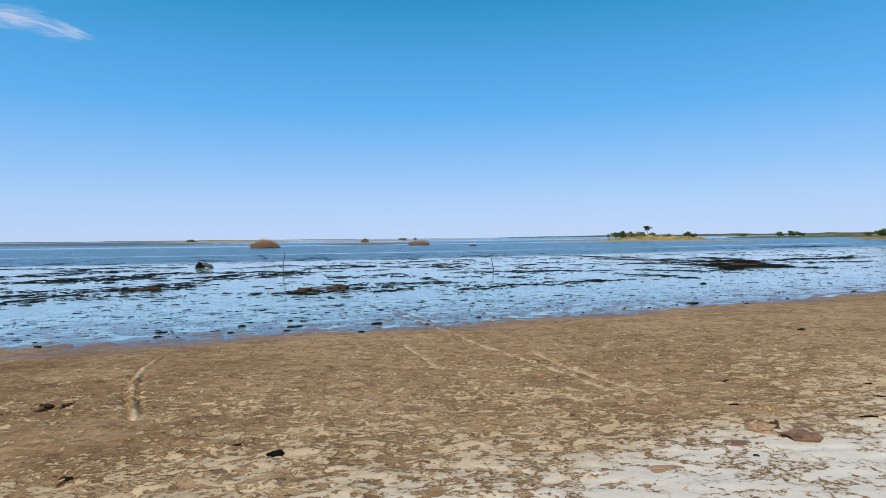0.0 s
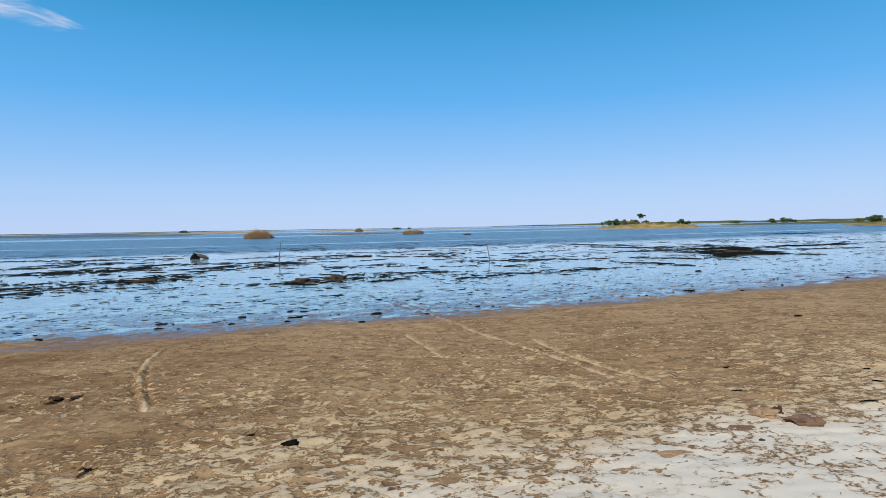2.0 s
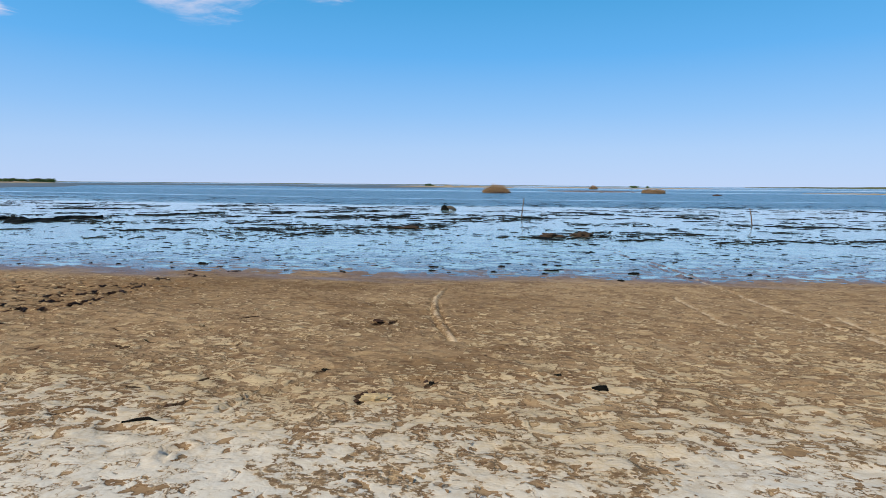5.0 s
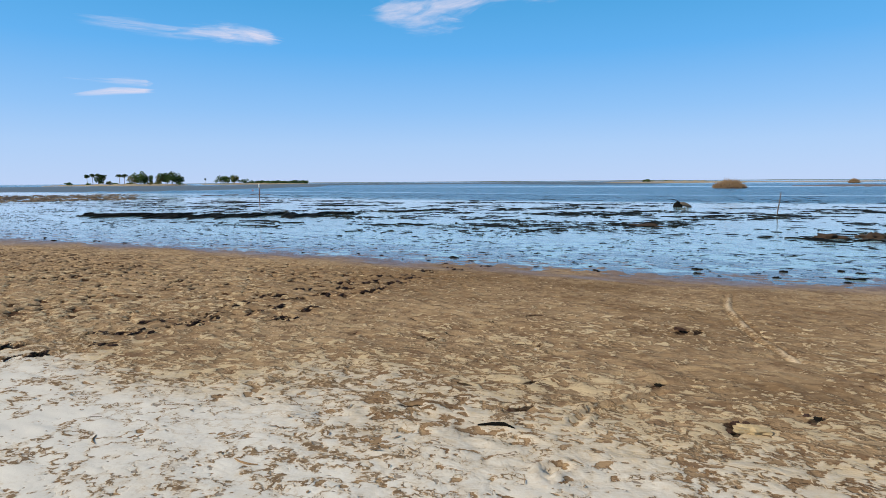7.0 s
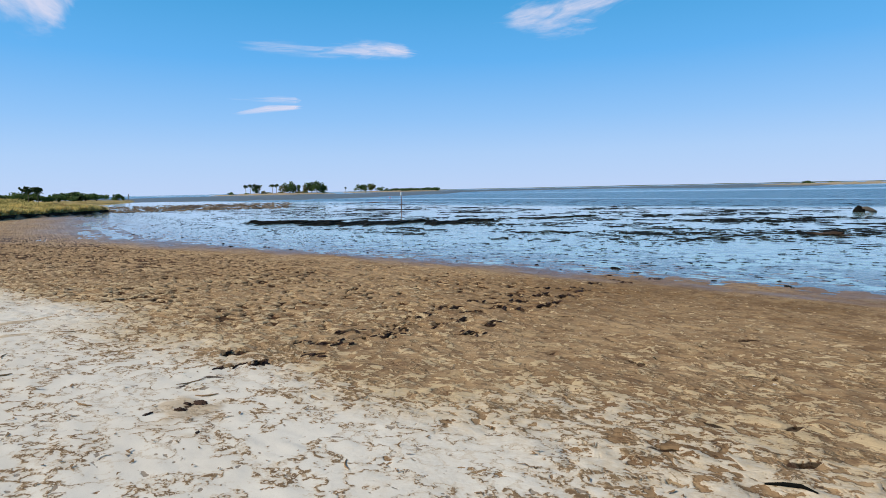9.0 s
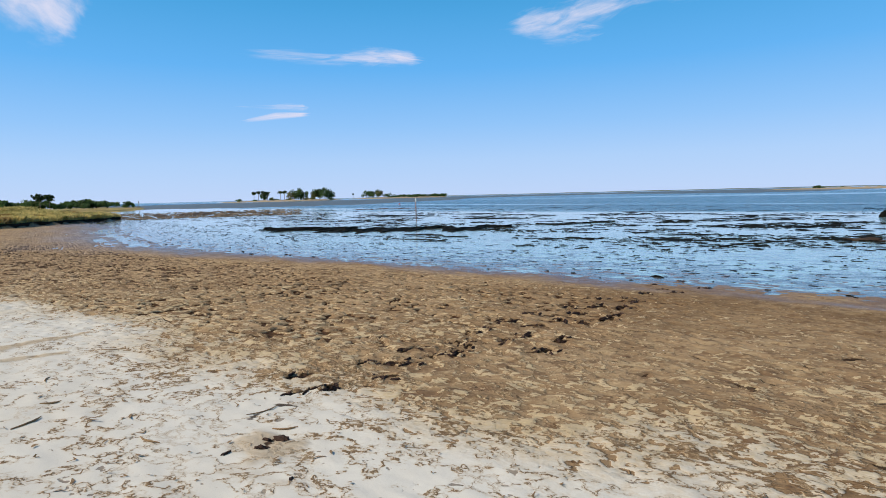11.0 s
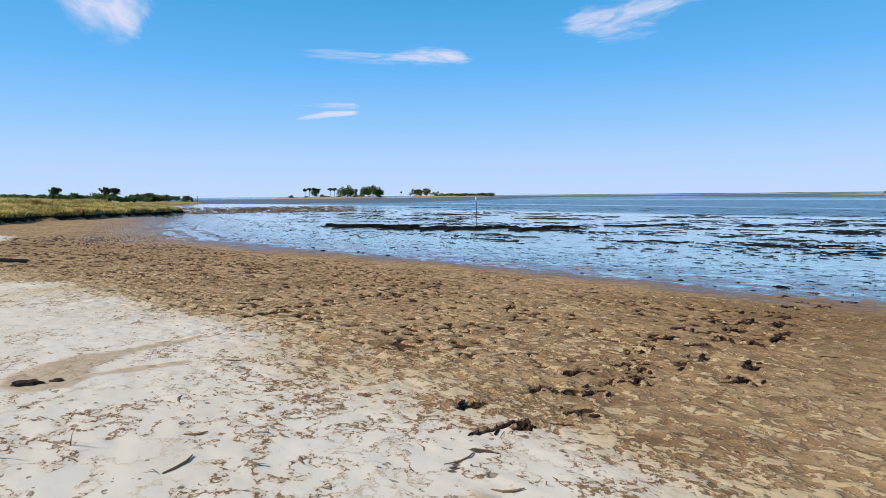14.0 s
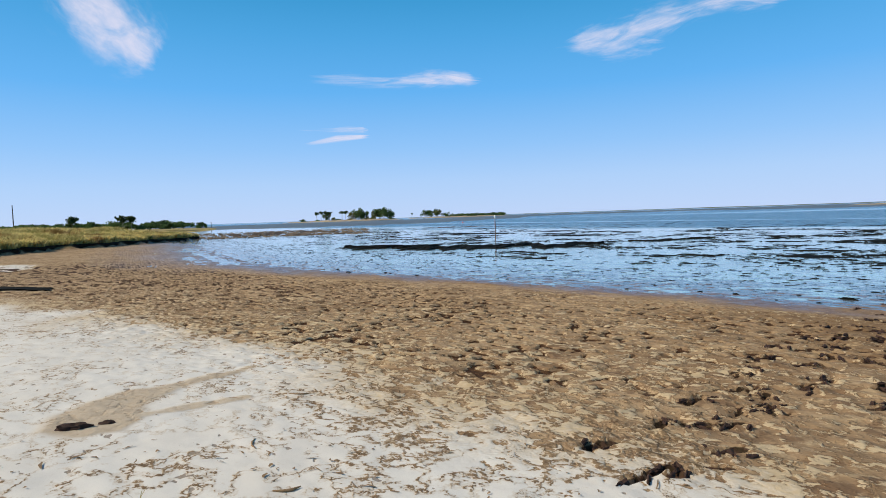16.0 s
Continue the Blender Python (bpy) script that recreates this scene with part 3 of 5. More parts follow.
# ---- helpers for things ----
def mesh_object(name, verts, faces, mat, parent=None, label="", smooth_faces=False):
    me = bpy.data.meshes.new(name)
    me.from_pydata([tuple(v) for v in verts], [], [tuple(f) for f in faces])
    me.materials.append(mat)
    if smooth_faces:
        me.polygons.foreach_set("use_smooth", [True] * len(me.polygons))
    ob = new(name, me)
    if parent:
        ob.parent = parent
    if label:
        ob["label"] = label
    return ob


def part(name, bm, mat, parent, label="", smooth_faces=True):
    me = bpy.data.meshes.new(name)
    bm.to_mesh(me)
    bm.free()
    me.materials.append(mat)
    if smooth_faces:
        me.polygons.foreach_set("use_smooth", [True] * len(me.polygons))
    ob = new(name, me)
    ob.parent = parent
    if label:
        ob["label"] = label
    return ob


def base(name, x, y, z, label, category, group="", kind="", turn=0.0):
    ob = new(name)
    ob.matrix_world = pose(x, y, z, 0, 0, turn)
    return tagged(ob, label, category, group, kind)


def ground_at(x, y):
    return float(ground_height(np.array([float(x)]), np.array([float(y)]))[0])


def tube(bm, points, radii, sides=8):
    """A tapered tube through the points, closed at both ends."""
    rings = []
    for i, (p, r) in enumerate(zip(points, radii)):
        p = Vector(p)
        a, b = Vector(points[max(i - 1, 0)]), Vector(points[min(i + 1, len(points) - 1)])
        q = (b - a).to_track_quat("Z", "Y")
        rings.append([bm.verts.new(p + q @ Vector((r * math.cos(t), r * math.sin(t), 0))) for t in [2 * math.pi * j / sides for j in range(sides)]])
    for a, b in zip(rings, rings[1:]):
        for j in range(sides):
            bm.faces.new((a[j], a[(j + 1) % sides], b[(j + 1) % sides], b[j]))
    bm.faces.new(rings[0][::-1])
    bm.faces.new(rings[-1])
    return bm


def rock(bm, size, seed, cuts=2, rough=0.35):
    """A lumpy body of the given half sizes, set on z = 0."""
    r = bmesh.ops.create_icosphere(bm, subdivisions=cuts, radius=1.0)
    for v in r["verts"]:
        n = 1 + rough * noise.noise(v.co * 1.7 + Vector((seed * 3.1, seed, 0))) + 0.5 * rough * noise.noise(v.co * 4.1 + Vector((seed, 0, 5)))
        v.co = Vector((v.co.x * size[0] * n, v.co.y * size[1] * n, max(v.co.z * n, -0.25) * size[2]))
    return bm


def bearing(eye, az, dist):
    a = radians(az)
    return eye[0] - math.sin(a) * dist, eye[1] + math.cos(a) * dist


EYE_A, EYE_B = (-0.13, -0.12), (-5.82, -1.77)


def leaves(count, center, radii, size, seed, hollow=0.35, low=-1e9):
    """Small leaf clumps as loose quads in an uneven crown."""
    g = np.random.default_rng(seed)
    lobes = g.normal(size=(16, 3)) * np.array(radii) * 0.5
    lobes[:, 2] = g.uniform(-0.5, 0.62, 16) * radii[2] * (1 - 0.45 * np.minimum(1, np.abs(lobes[:, 0]) / radii[0]))
    pick = lobes[g.integers(0, 16, count)]
    v = g.normal(size=(count, 3))
    v /= np.linalg.norm(v, axis=1)[:, None]
    p = pick + v * (hollow + (1 - hollow) * g.random((count, 1)) ** 0.6) * np.array(radii) * 0.4
    p += np.array(center)
    p[:, 2] = np.maximum(p[:, 2], low + 0.1 * radii[2] * g.random(count))
    u = g.normal(size=(count, 3))
    u /= np.linalg.norm(u, axis=1)[:, None]
    w = np.cross(u, g.normal(size=(count, 3)))
    w /= np.linalg.norm(w, axis=1)[:, None]
    s = size * (0.6 + 0.8 * g.random((count, 1)))
    verts = np.stack([p - u * s, p + w * s * 0.55, p + u * s, p - w * s * 0.55], 1).reshape(-1, 3)
    faces = np.arange(count * 4).reshape(-1, 4)
    return verts, faces


def bush(x, y, z, width, high, seed, mat=None, name="shrub", label="rounded dark green coastal shrub", group=""):
    ob = base(name, x, y, z, label, "shrub", group)
    bm = bmesh.new()
    for i in range(4):
        a = i * 1.7 + seed
        tube(bm, [(0, 0, -0.3), (0.15 * width * math.cos(a), 0.15 * width * math.sin(a), high * 0.35), (0.28 * width * math.cos(a), 0.28 * width * math.sin(a), high * 0.6)], [0.12, 0.08, 0.03], 5)
    part("stem", bm, BARK, ob)
    v, f = leaves(1500, (0, 0, high * 0.34), (width * 0.6, width * 0.45, high * 0.6), 0.04 * (width + high) * 0.5 + 0.1, seed, 0.2, -0.5)
    mesh_object("crown", v, f, mat or GREEN, ob)
    return ob


def tree(x, y, z, width, high, seed, mat=None, label="broad green tree on the far island"):
    ob = base("tree", x, y, z, label, "tree")
    bm = bmesh.new()
    lean = 0.05 * high * math.sin(seed)
    tube(bm, [(0, 0, -0.3), (lean * 0.5, 0, high * 0.3), (lean, 0, high * 0.6)], [0.03 * high, 0.024 * high, 0.012 * high], 7)
    for i in range(5):
        a = i * 1.3 + seed
        tube(bm, [(lean * 0.6, 0, high * 0.32), (lean + 0.18 * width * math.cos(a), 0.18 * width * math.sin(a), high * 0.55), (lean + 0.33 * width * math.cos(a), 0.33 * width * math.sin(a), high * 0.72)], [0.014 * high, 0.01 * high, 0.004 * high], 5)
    part("trunk", bm, BARK, ob)
    v, f = leaves(1500, (lean, 0, high * 0.55), (width * 0.62, width * 0.5, high * 0.6), 0.05 * high, seed, 0.25, 0.05 * high)
    mesh_object("crown", v, f, mat or GREEN, ob)
    return ob


def palm(x, y, z, high, crown, seed, label="slender cabbage palm with a round dark crown"):
    ob = base("palm_tree", x, y, z, label, "palm tree")
    g = random.Random(seed)
    lean = g.uniform(-0.06, 0.06) * high
    top = Vector((lean, 0.3 * lean, high))
    bm = bmesh.new()
    tube(bm, [(0, 0, -0.4), (0.15 * lean, 0, high * 0.35), (0.55 * lean, 0.1 * lean, high * 0.7), top], [0.035 * high, 0.026 * high, 0.024 * high, 0.03 * high], 8)
    part("trunk", bm, TRUNK, ob)
    verts, faces = [], []
    for i in range(34):
        a, up = g.uniform(0, 6.28), g.uniform(-0.75, 1.2)
        out = Vector((math.cos(a) * math.cos(up), math.sin(a) * math.cos(up), math.sin(up)))
        side = out.cross(Vector((0, 0, 1))).normalized()
        stalk, tip = top + out * crown * 0.35, top + out * crown * g.uniform(0.85, 1.1) + Vector((0, 0, -0.25 * crown))
        for j in range(7):
            f = (j - 3) / 3.0
            end = stalk.lerp(tip, 1 - 0.25 * abs(f)) + side * f * crown * 0.5 + Vector((0, 0, -0.15 * crown * abs(f)))
            n = len(verts)
            verts += [stalk + side * 0.03 * crown * (j - 3), stalk.lerp(end, 0.5) + side * 0.05 * crown, end, stalk.lerp(end, 0.5) - side * 0.05 * crown]
            faces.append((n, n + 1, n + 2, n + 3))
        n = len(verts)
        verts += [top - side * 0.02 * crown, top + side * 0.02 * crown, stalk + side * 0.02 * crown, stalk - side * 0.02 * crown]
        faces.append((n, n + 1, n + 2, n + 3))
    # the heart of the crown is a dense ball of folded fronds
    v, f = leaves(260, tuple(top), (crown * 0.8, crown * 0.8, crown * 0.62), 0.2 * crown, seed, 0.3)
    faces += [tuple(int(i) + len(verts) for i in q) for q in f]
    verts += [tuple(p) for p in v]
    mesh_object("crown", verts, faces, PALM, ob)
    return ob


def bar_land(name, eye, az0, az1, near, far, top, mat, label, category, seed, kind="", wave=0.25):
    """A low bar of land that lies along an arc, its rims under water."""
    g = np.random.default_rng(seed)
    na, nr = 90, 9
    t, r = np.meshgrid(np.linspace(0, 1, na), np.linspace(0, 1, nr), indexing="ij")
    az = np.radians(az0 + (az1 - az0) * t)
    taper = np.sin(np.pi * np.clip(t, 0.0, 1.0)) ** 0.35
    mid, half = (near + far) / 2, (far - near) / 2
    dist = mid + (r * 2 - 1) * half * taper * (1 + wave * np.sin(9 * t + seed))
    rise = np.sin(np.pi * r) ** 0.6 * taper
    z = WATER_Z - 0.25 + (top - WATER_Z + 0.25) * rise * (0.8 + (0.1 + 1.6 * wave) * fbm(t * 40 + seed, r * 3, 0.8, 3))
    x, y = eye[0] - np.sin(az) * dist, eye[1] + np.cos(az) * dist
    i = (np.arange(na - 1)[:, None] * nr + np.arange(nr - 1)[None]).reshape(-1)
    ob = mesh_object(name, np.stack([x, y, z], -1).reshape(-1, 3), np.stack([i, i + 1, i + 1 + nr, i + nr], -1), mat, smooth_faces=True)
    return tagged(ob, label, category, kind=kind)


def clump(g, x, y, z, rx, ry, high, turn, verts, faces):
    """One ragged flat scrap of weed."""
    n, m = len(verts), 8
    ct, st = math.cos(turn), math.sin(turn)
    for k, h in ((1.0, -0.2), (0.65, 0.8)):
        for j in range(m):
            a = 6.2832 * j / m
            w = k * (0.55 + 0.9 * g.random())
            px, py = rx * w * math.cos(a), ry * w * math.sin(a)
            verts.append((x + px * ct - py * st, y + px * st + py * ct, z + high * h * (0.5 + g.random())))
    for j in range(m):
        k = (j + 1) % m
        faces.append((n + j, n + k, n + m + k, n + m + j))
    faces.append(tuple(n + m + j for j in range(m)))


# ---- seaweed on the flat ----
def weed_bed(points, width, seed, high=0.05, label="dark ragged bed of wet seaweed in shallow water", gap=0.04, sway=1.5, full=0.55):
    """One ragged mat of weed that follows the points."""
    pts = np.array(points, dtype=float)
    steps = np.concatenate([[0], np.cumsum(np.hypot(*np.diff(pts, axis=0).T))])
    s = np.arange(0, steps[-1], 0.16)
    cx, cy = np.interp(s, steps, pts[:, 0]), np.interp(s, steps, pts[:, 1])
    tx, ty = np.gradient(cx), np.gradient(cy)
    size = np.hypot(tx, ty)
    nx, ny = -ty / size, tx / size
    ends = np.clip(np.minimum(s, steps[-1] - s) / (0.12 * steps[-1] + 0.3), 0.03, 1)
    wander = width * sway * fbm(s, s * 0 + seed * 3.7, 0.5, 3)
    half = width * ends * np.clip(full + 1.7 * fbm(s, s * 0 + seed * 7.1, 0.9, 3), 0.05, 1.5)
    verts, across = [], 10
    g = np.random.default_rng(seed)
    # water shows through gaps in the mat
    si, ci = np.meshgrid(s, np.arange(across) * width * 0.3, indexing="ij")
    lace = fbm(si * 0.8 + seed * 5.3, ci, 1.6, 3)
    for i in range(len(s)):
        for c in range(across):
            f = c / (across - 1) * 2 - 1
            rag = wander[i] + f * half[i] * (1 + 0.5 * (g.random() - 0.5))
            verts.append((cx[i] + nx[i] * rag, cy[i] + ny[i] * rag, WATER_Z - 0.012 + high * (1 - f * f) * (0.35 + 0.9 * g.random()) - 0.5 * high * float(smooth(-gap, -gap - 0.06, lace[i, c])) - 0.06 * float(smooth(-gap, -gap - 0.06, lace[i, c]))))
    faces = [(i * across + c, i * across + c + 1, (i + 1) * across + c + 1, (i + 1) * across + c) for i in range(len(s) - 1) for c in range(across - 1)]
    return tagged(mesh_object("seaweed_bed", verts, faces, WEED), label, "seaweed", "weed beds on the flat")


MAIN_BED = [(-51.8, 13.0), (-46.9, 15.0), (-43.9, 17.2), (-41.5, 20.3), (-38.2, 23.3), (-35.5, 26.4)]
weed_bed(MAIN_BED, 3.6, 1, 0.15, "long dark bed of wet seaweed on the mud flat", 0.24, 1.0, 0.66)
weed_bed([(-37.6, 30.5), (-36.0, 33.2), (-34.5, 36.5)], 1.5, 2, 0.1, "dark bed of wet seaweed on the mud flat", 0.25)
weed_bed([(19.2, 39.8), (21.6, 42.6), (23.8, 46.0), (26.8, 52.5), (27.4, 55.5)], 2.4, 3, 0.13, "broad dark bed of wet seaweed on the mud flat", 0.14, 0.9, 0.6)
# one bed a row: its two ends and its breadth
BEDS = ((-35.3, 17.0, -30.8, 19.2, 1.0), (-30.3, 15.6, -29.0, 16.3, 0.6), (-26.0, 19.9, -23.4, 22.4, 1.5), (-24.3, 17.0, -23.6, 17.4, 0.6), (-7.7, 25.8, -5.0, 26.9, 1.0), (-5.2, 27.4, -3.8, 28.4, 1.2),
        (-9.8, 46.1, -5.2, 50.2, 2.2), (-3.4, 26.3, -1.2, 27.6, 0.7), (-2.2, 30.7, 0.6, 31.2, 0.8), (0.6, 27.2, 2.3, 27.6, 0.7), (1.9, 28.5, 4.7, 29.4, 1.2), (-15.1, 37.6, -13.6, 38.5, 1.2), (-12.5, 39.7, -10.3, 40.8, 1.2),
        (-15.9, 27.5, -12.9, 28.8, 1.8), (-21.2, 22.8, -18.6, 26.4, 1.9), (-30.9, 48.5, -28.1, 52.8, 2.2), (23.8, 44.5, 26.9, 40.4, 1.0), (19.7, 48.6, 22.4, 46.4, 1.0), (14.0, 41.6, 17.8, 38.6, 1.0), (28.0, 63.2, 28.7, 58.3, 1.2), (16.1, 72.9, 19.2, 64.5, 1.6), (17.1, 61.5, 21.8, 55.2, 1.6), (11.3, 36.3, 14.5, 32.2, 0.9), (30.2, 54.1, 31.5, 52.7, 0.8),
        (62.9, 109.0, 75.3, 111.3, 6.0), (30.5, 49.4, 36.5, 49.8, 0.9), (6.0, 30.0, 9.6, 31.3, 0.8), (-22.2, 35.4, -19.9, 36.4, 1.4), (-21.8, 41.2, -19.4, 43.0, 1.8), (-23.2, 26.3, -21.8, 28.3, 1.2), (-17.9, 22.0, -16.7, 24.7, 0.9), (-33.0, 14.4, -29.5, 16.5, 0.6),
        (-63.0, 43.2, -60.6, 45.0, 1.6), (-24.0, 34.9, -22.4, 38.1, 1.6), (16, 50, 24, 52, 1.5), (32, 56, 44, 59, 1.8), (-52, 34, -46, 38, 1.3), (-72, 34, -62, 37, 1.5), (-44, 46, -38, 52, 1.6), (6, 40, 12, 41, 1.0))
for i, (ax, ay, bx, by, wide) in enumerate(BEDS):
    weed_bed([(ax, ay), ((ax + bx) / 2, (ay + by) / 2 + 0.1 * wide), (bx, by)], wide, 10 + i, gap=0.12)


def mud_mound(x, y, rx, ry, high, seed):
    ob = base("mud_mound", x, y, WATER_Z - 0.03, "low brown mud mound in dark weed", "mud mound", turn=18)
    part("mound", rock(bmesh.new(), (rx, ry, high), seed, 4, 0.8), PEAT, ob)
    weed_bed([(x - 1.6 * rx, y - 0.5), (x, y - 0.25), (x + 1.5 * rx, y + 0.2)], 0.5, 70 + seed)


mud_mound(-6.3, 26.6, 0.45, 0.4, 0.17, 3)
mud_mound(-5.0, 27.7, 0.58, 0.45, 0.19, 4)
mud_mound(-14.4, 28.3, 0.75, 0.4, 0.12, 5)
mud_mound(23.6, 45.6, 0.9, 1.6, 0.14, 6)


def scatter_weed():
    g = np.random.default_rng(21)
    verts, faces = [], []
    n = 110000
    x = g.uniform(-115, 80, n)
    out = 0.6 + 80 * g.random(n) ** 1.25
    y = shore(x) + out
    # scraps gather in drifts along the shore's line, and round the beds
    u, v = x * 0.94 + y * 0.33, y * 0.94 - x * 0.33
    drift = fbm(u * 0.75, v, 0.42, 3) + 0.6 * fbm(u * 0.9, v, 1.5, 2)
    for ax, ay, bx, by, wide in BEDS:
        drift = drift + 0.45 * np.exp(-(segment(x, y, ax, ay, bx, by)[0] / (0.8 + 0.7 * wide)) ** 2)
    for (ax, ay), (bx, by) in zip(MAIN_BED, MAIN_BED[1:]):
        drift = drift + 0.35 * np.exp(-(segment(x, y, ax, ay, bx, by)[0] / 1.6) ** 2)
    thin = 1 - 0.55 * smooth(2, 10, x) - 0.25 * smooth(-50, -60, x)
    keep = (g.random(n) < 1.1 * thin) & np.where(out > 6, drift - 0.006 * np.abs(out - 18) > g.uniform(-0.06, 0.5, n), g.random(n) < 0.5)
    made = 0
    for x, y, out in zip(x[keep], y[keep], out[keep]):
        r = (0.05 + 0.26 * g.random() ** 3) * min(0.32 + out / 16, 2.1)
        clump(g, x, y, WATER_Z - 0.004, r * 1.25, r * (0.4 + 0.6 * g.random()), 0.006 + 0.024 * g.random() * min(1, 0.15 + out / 18), 0.32 + 0.3 * g.normal(), verts, faces)
        made += 1
        if made > 27000:
            break
    tagged(mesh_object("seaweed_scatter", verts, faces, WEED), "scattered dark scraps of seaweed in shallow water", "seaweed", kind="stuff")


scatter_weed()


def oyster_litter():
    """Broken shell and mud lumps all over the oyster bar."""
    g = np.random.default_rng(61)
    verts, faces = [], []
    for _ in range(1100):
        x, y = bearing(EYE_B, g.uniform(69, 87), 92 + 55 * g.random() ** 1.3)
        r = 0.15 + 0.7 * g.random() ** 2
        clump(g, x, y, WATER_Z + 0.02, r, r * 0.6, 0.02 + 0.07 * g.random(), g.random(), verts, faces)
    tagged(mesh_object("oyster_litter", verts, faces, LITTER), "brown broken oyster shell and mud lumps", "oyster shell", kind="stuff")


oyster_litter()


def weed_lump(x, y, rx, ry, high, seed, turn=0.0, label="small dark lump of wet seaweed on the sand", mat=None, name="seaweed_lump", category="seaweed", group="weed lumps on the beach", rough=0.7):
    """One ragged lump on the ground."""
    bm = rock(bmesh.new(), (rx, ry, high), (seed % 97) * 1.3, 2 if rx < 0.05 else 3, rough)
    me = bpy.data.meshes.new(name)
    bm.to_mesh(me)
    bm.free()
    me.materials.append(mat or WEED)
    ob = new(name, me)
    ob.matrix_world = pose(x, y, max(ground_at(x, y), WATER_Z) - 0.002, 0, 0, turn)
    return tagged(ob, label, category, group)


# the dark lumps that the tide left along the water's edge
edge_rng = np.random.default_rng(5)
for x in np.arange(-44, 20, 1.0):
    x = x + edge_rng.normal() * 0.8
    y = float(shore(np.array([x]))[0]) + 0.1 + 0.6 * edge_rng.normal()
    r = 0.025 + 0.07 * edge_rng.random() ** 3
    weed_lump(x, y, r * (1.2 + edge_rng.random()), r, 0.012 + 0.3 * r, int(edge_rng.integers(1e6)), 18 + 30 * edge_rng.normal(), "dark lump of seaweed at the water's edge")
for x, y, rx, ry, h in ((-5.55, 16.0, 0.10, 0.07, 0.035), (-5.46, 14.9, 0.07, 0.05, 0.03), (-4.5, 17.0, 0.08, 0.06, 0.03), (-4.05, 15.8, 0.22, 0.10, 0.035), (-1.85, 16.2, 0.14, 0.08, 0.04), (-0.5, 16.0, 0.12, 0.06, 0.03), (-7.35, 15.1, 0.13, 0.08, 0.035), (-7.1, 14.4, 0.1, 0.06, 0.03), (12.75, 28.4, 0.16, 0.1, 0.05)):
    weed_lump(x, y, rx, ry, h, int(x * 100) % 999, 15, "dark lump of seaweed at the water's edge")
weed_lump(-1.41, 4.87, 0.075, 0.045, 0.04, 31, 20)
weed_lump(-1.85, 5.2, 0.035, 0.022, 0.02, 32, 20)
weed_lump(-2.85, 4.41, 0.032, 0.018, 0.018, 34, 30)
weed_lump(7.55, 12.2, 0.07, 0.04, 0.03, 35)
weed_lump(-28.2, -5.2, 1.5, 0.36, 0.06, 36, 50, "long dark strip of stranded seaweed on sand")
weed_lump(-4.06, 4.52, 0.035, 0.02, 0.02, 38)


def strand(points, radius, label, name="seaweed_strand", mat=None, category="seaweed"):
    """A thin strand that lies on the sand."""
    bm = bmesh.new()
    tube(bm, [(x, y, ground_at(x, y) + radius * (0.5 + lift)) for x, y, lift in points], [radius * f for f in np.interp(np.linspace(0, 1, len(points)), [0, 0.3, 0.7, 1], [0.5, 1, 1.1, 0.4])], 7)
    me = bpy.data.meshes.new(name)
    bm.to_mesh(me)
    bm.free()
    me.materials.append(mat or WEED)
    return tagged(new(name, me), label, category)


strand([(-4.58, 2.63, 0), (-4.5, 2.69, 0.6), (-4.42, 2.72, 0.6), (-4.33, 2.72, 0)], 0.012, "curved dark strand of seaweed on pale sand")


# ---- clods, stones, twigs and shells on the beach ----
clod_rng = np.random.default_rng(12)
for fx, fy, turn, deep in FOOTPRINTS:
    for i in range(5 if deep > 0.9 else 0):
        a, r = clod_rng.random() * 6.28, 0.03 + 0.15 * clod_rng.random()
        size = (0.012 + 0.02 * clod_rng.random()) * (0.8 + 0.5 * float(smooth(2.0, 6.0, fy)))
        weed_lump(fx + r * math.cos(a), fy + r * math.sin(a), size * 2.5, size * 0.85, size * 0.8, int(clod_rng.integers(1e6)), 109 + 25 * clod_rng.normal(), "dark wet mud clod kicked up beside a footprint", MUD, "mud_clod", "mud clod", "mud clods along the footprints")
DAMP = plain("damp_sand", (0.11, 0.065, 0.042), (0.21, 0.13, 0.085), 12, 0.85, 0.006)
for x, y, rx, ry, h, turn in ((3.08, 4.98, 0.17, 0.11, 0.05, -12), (2.46, 4.86, 0.1, 0.06, 0.025, 0)):
    weed_lump(x, y, rx, ry, h, int(90 * x), turn, "flat brown clod of damp sand on pale sand", DAMP, "sand_clod", "sand clod", "sand clods", 0.9)
for x, y, rx, ry, h, turn in ((-11.6, -2.32, 0.13, 0.06, 0.04, 80), (-11.62, -2.09, 0.06, 0.035, 0.025, 80)):
    weed_lump(x, y, rx, ry, h, int(-90 * x), turn, "dark brown stone on damp sand", MUD, "stone", "stone", "stones on the damp sand", 0.4)
PILE = plain("red_brown_sand", (0.22, 0.13, 0.075), (0.43, 0.31, 0.19), 18, 0.9, 0.008)
for x, y, rx, ry, h, turn in ((2.86, 5.22, 0.13, 0.09, 0.04, 20), (1.62, 4.30, 0.11, 0.06, 0.012, 5)):
    weed_lump(x, y, rx, ry, h, int(90 * x), turn, "loose reddish-brown pile of sand and debris", PILE, "sand_heap", "sand heap", "sand heaps", 1.0)
YELLOW = plain("yellow_straw", (0.28, 0.20, 0.095), (0.56, 0.45, 0.27), 26, 0.9, 0.01)
weed_lump(-3.15, 3.86, 0.11, 0.065, 0.03, 77, 15, "small pile of yellow straw and sand", YELLOW, "straw_pile", "straw pile", "", 0.9)
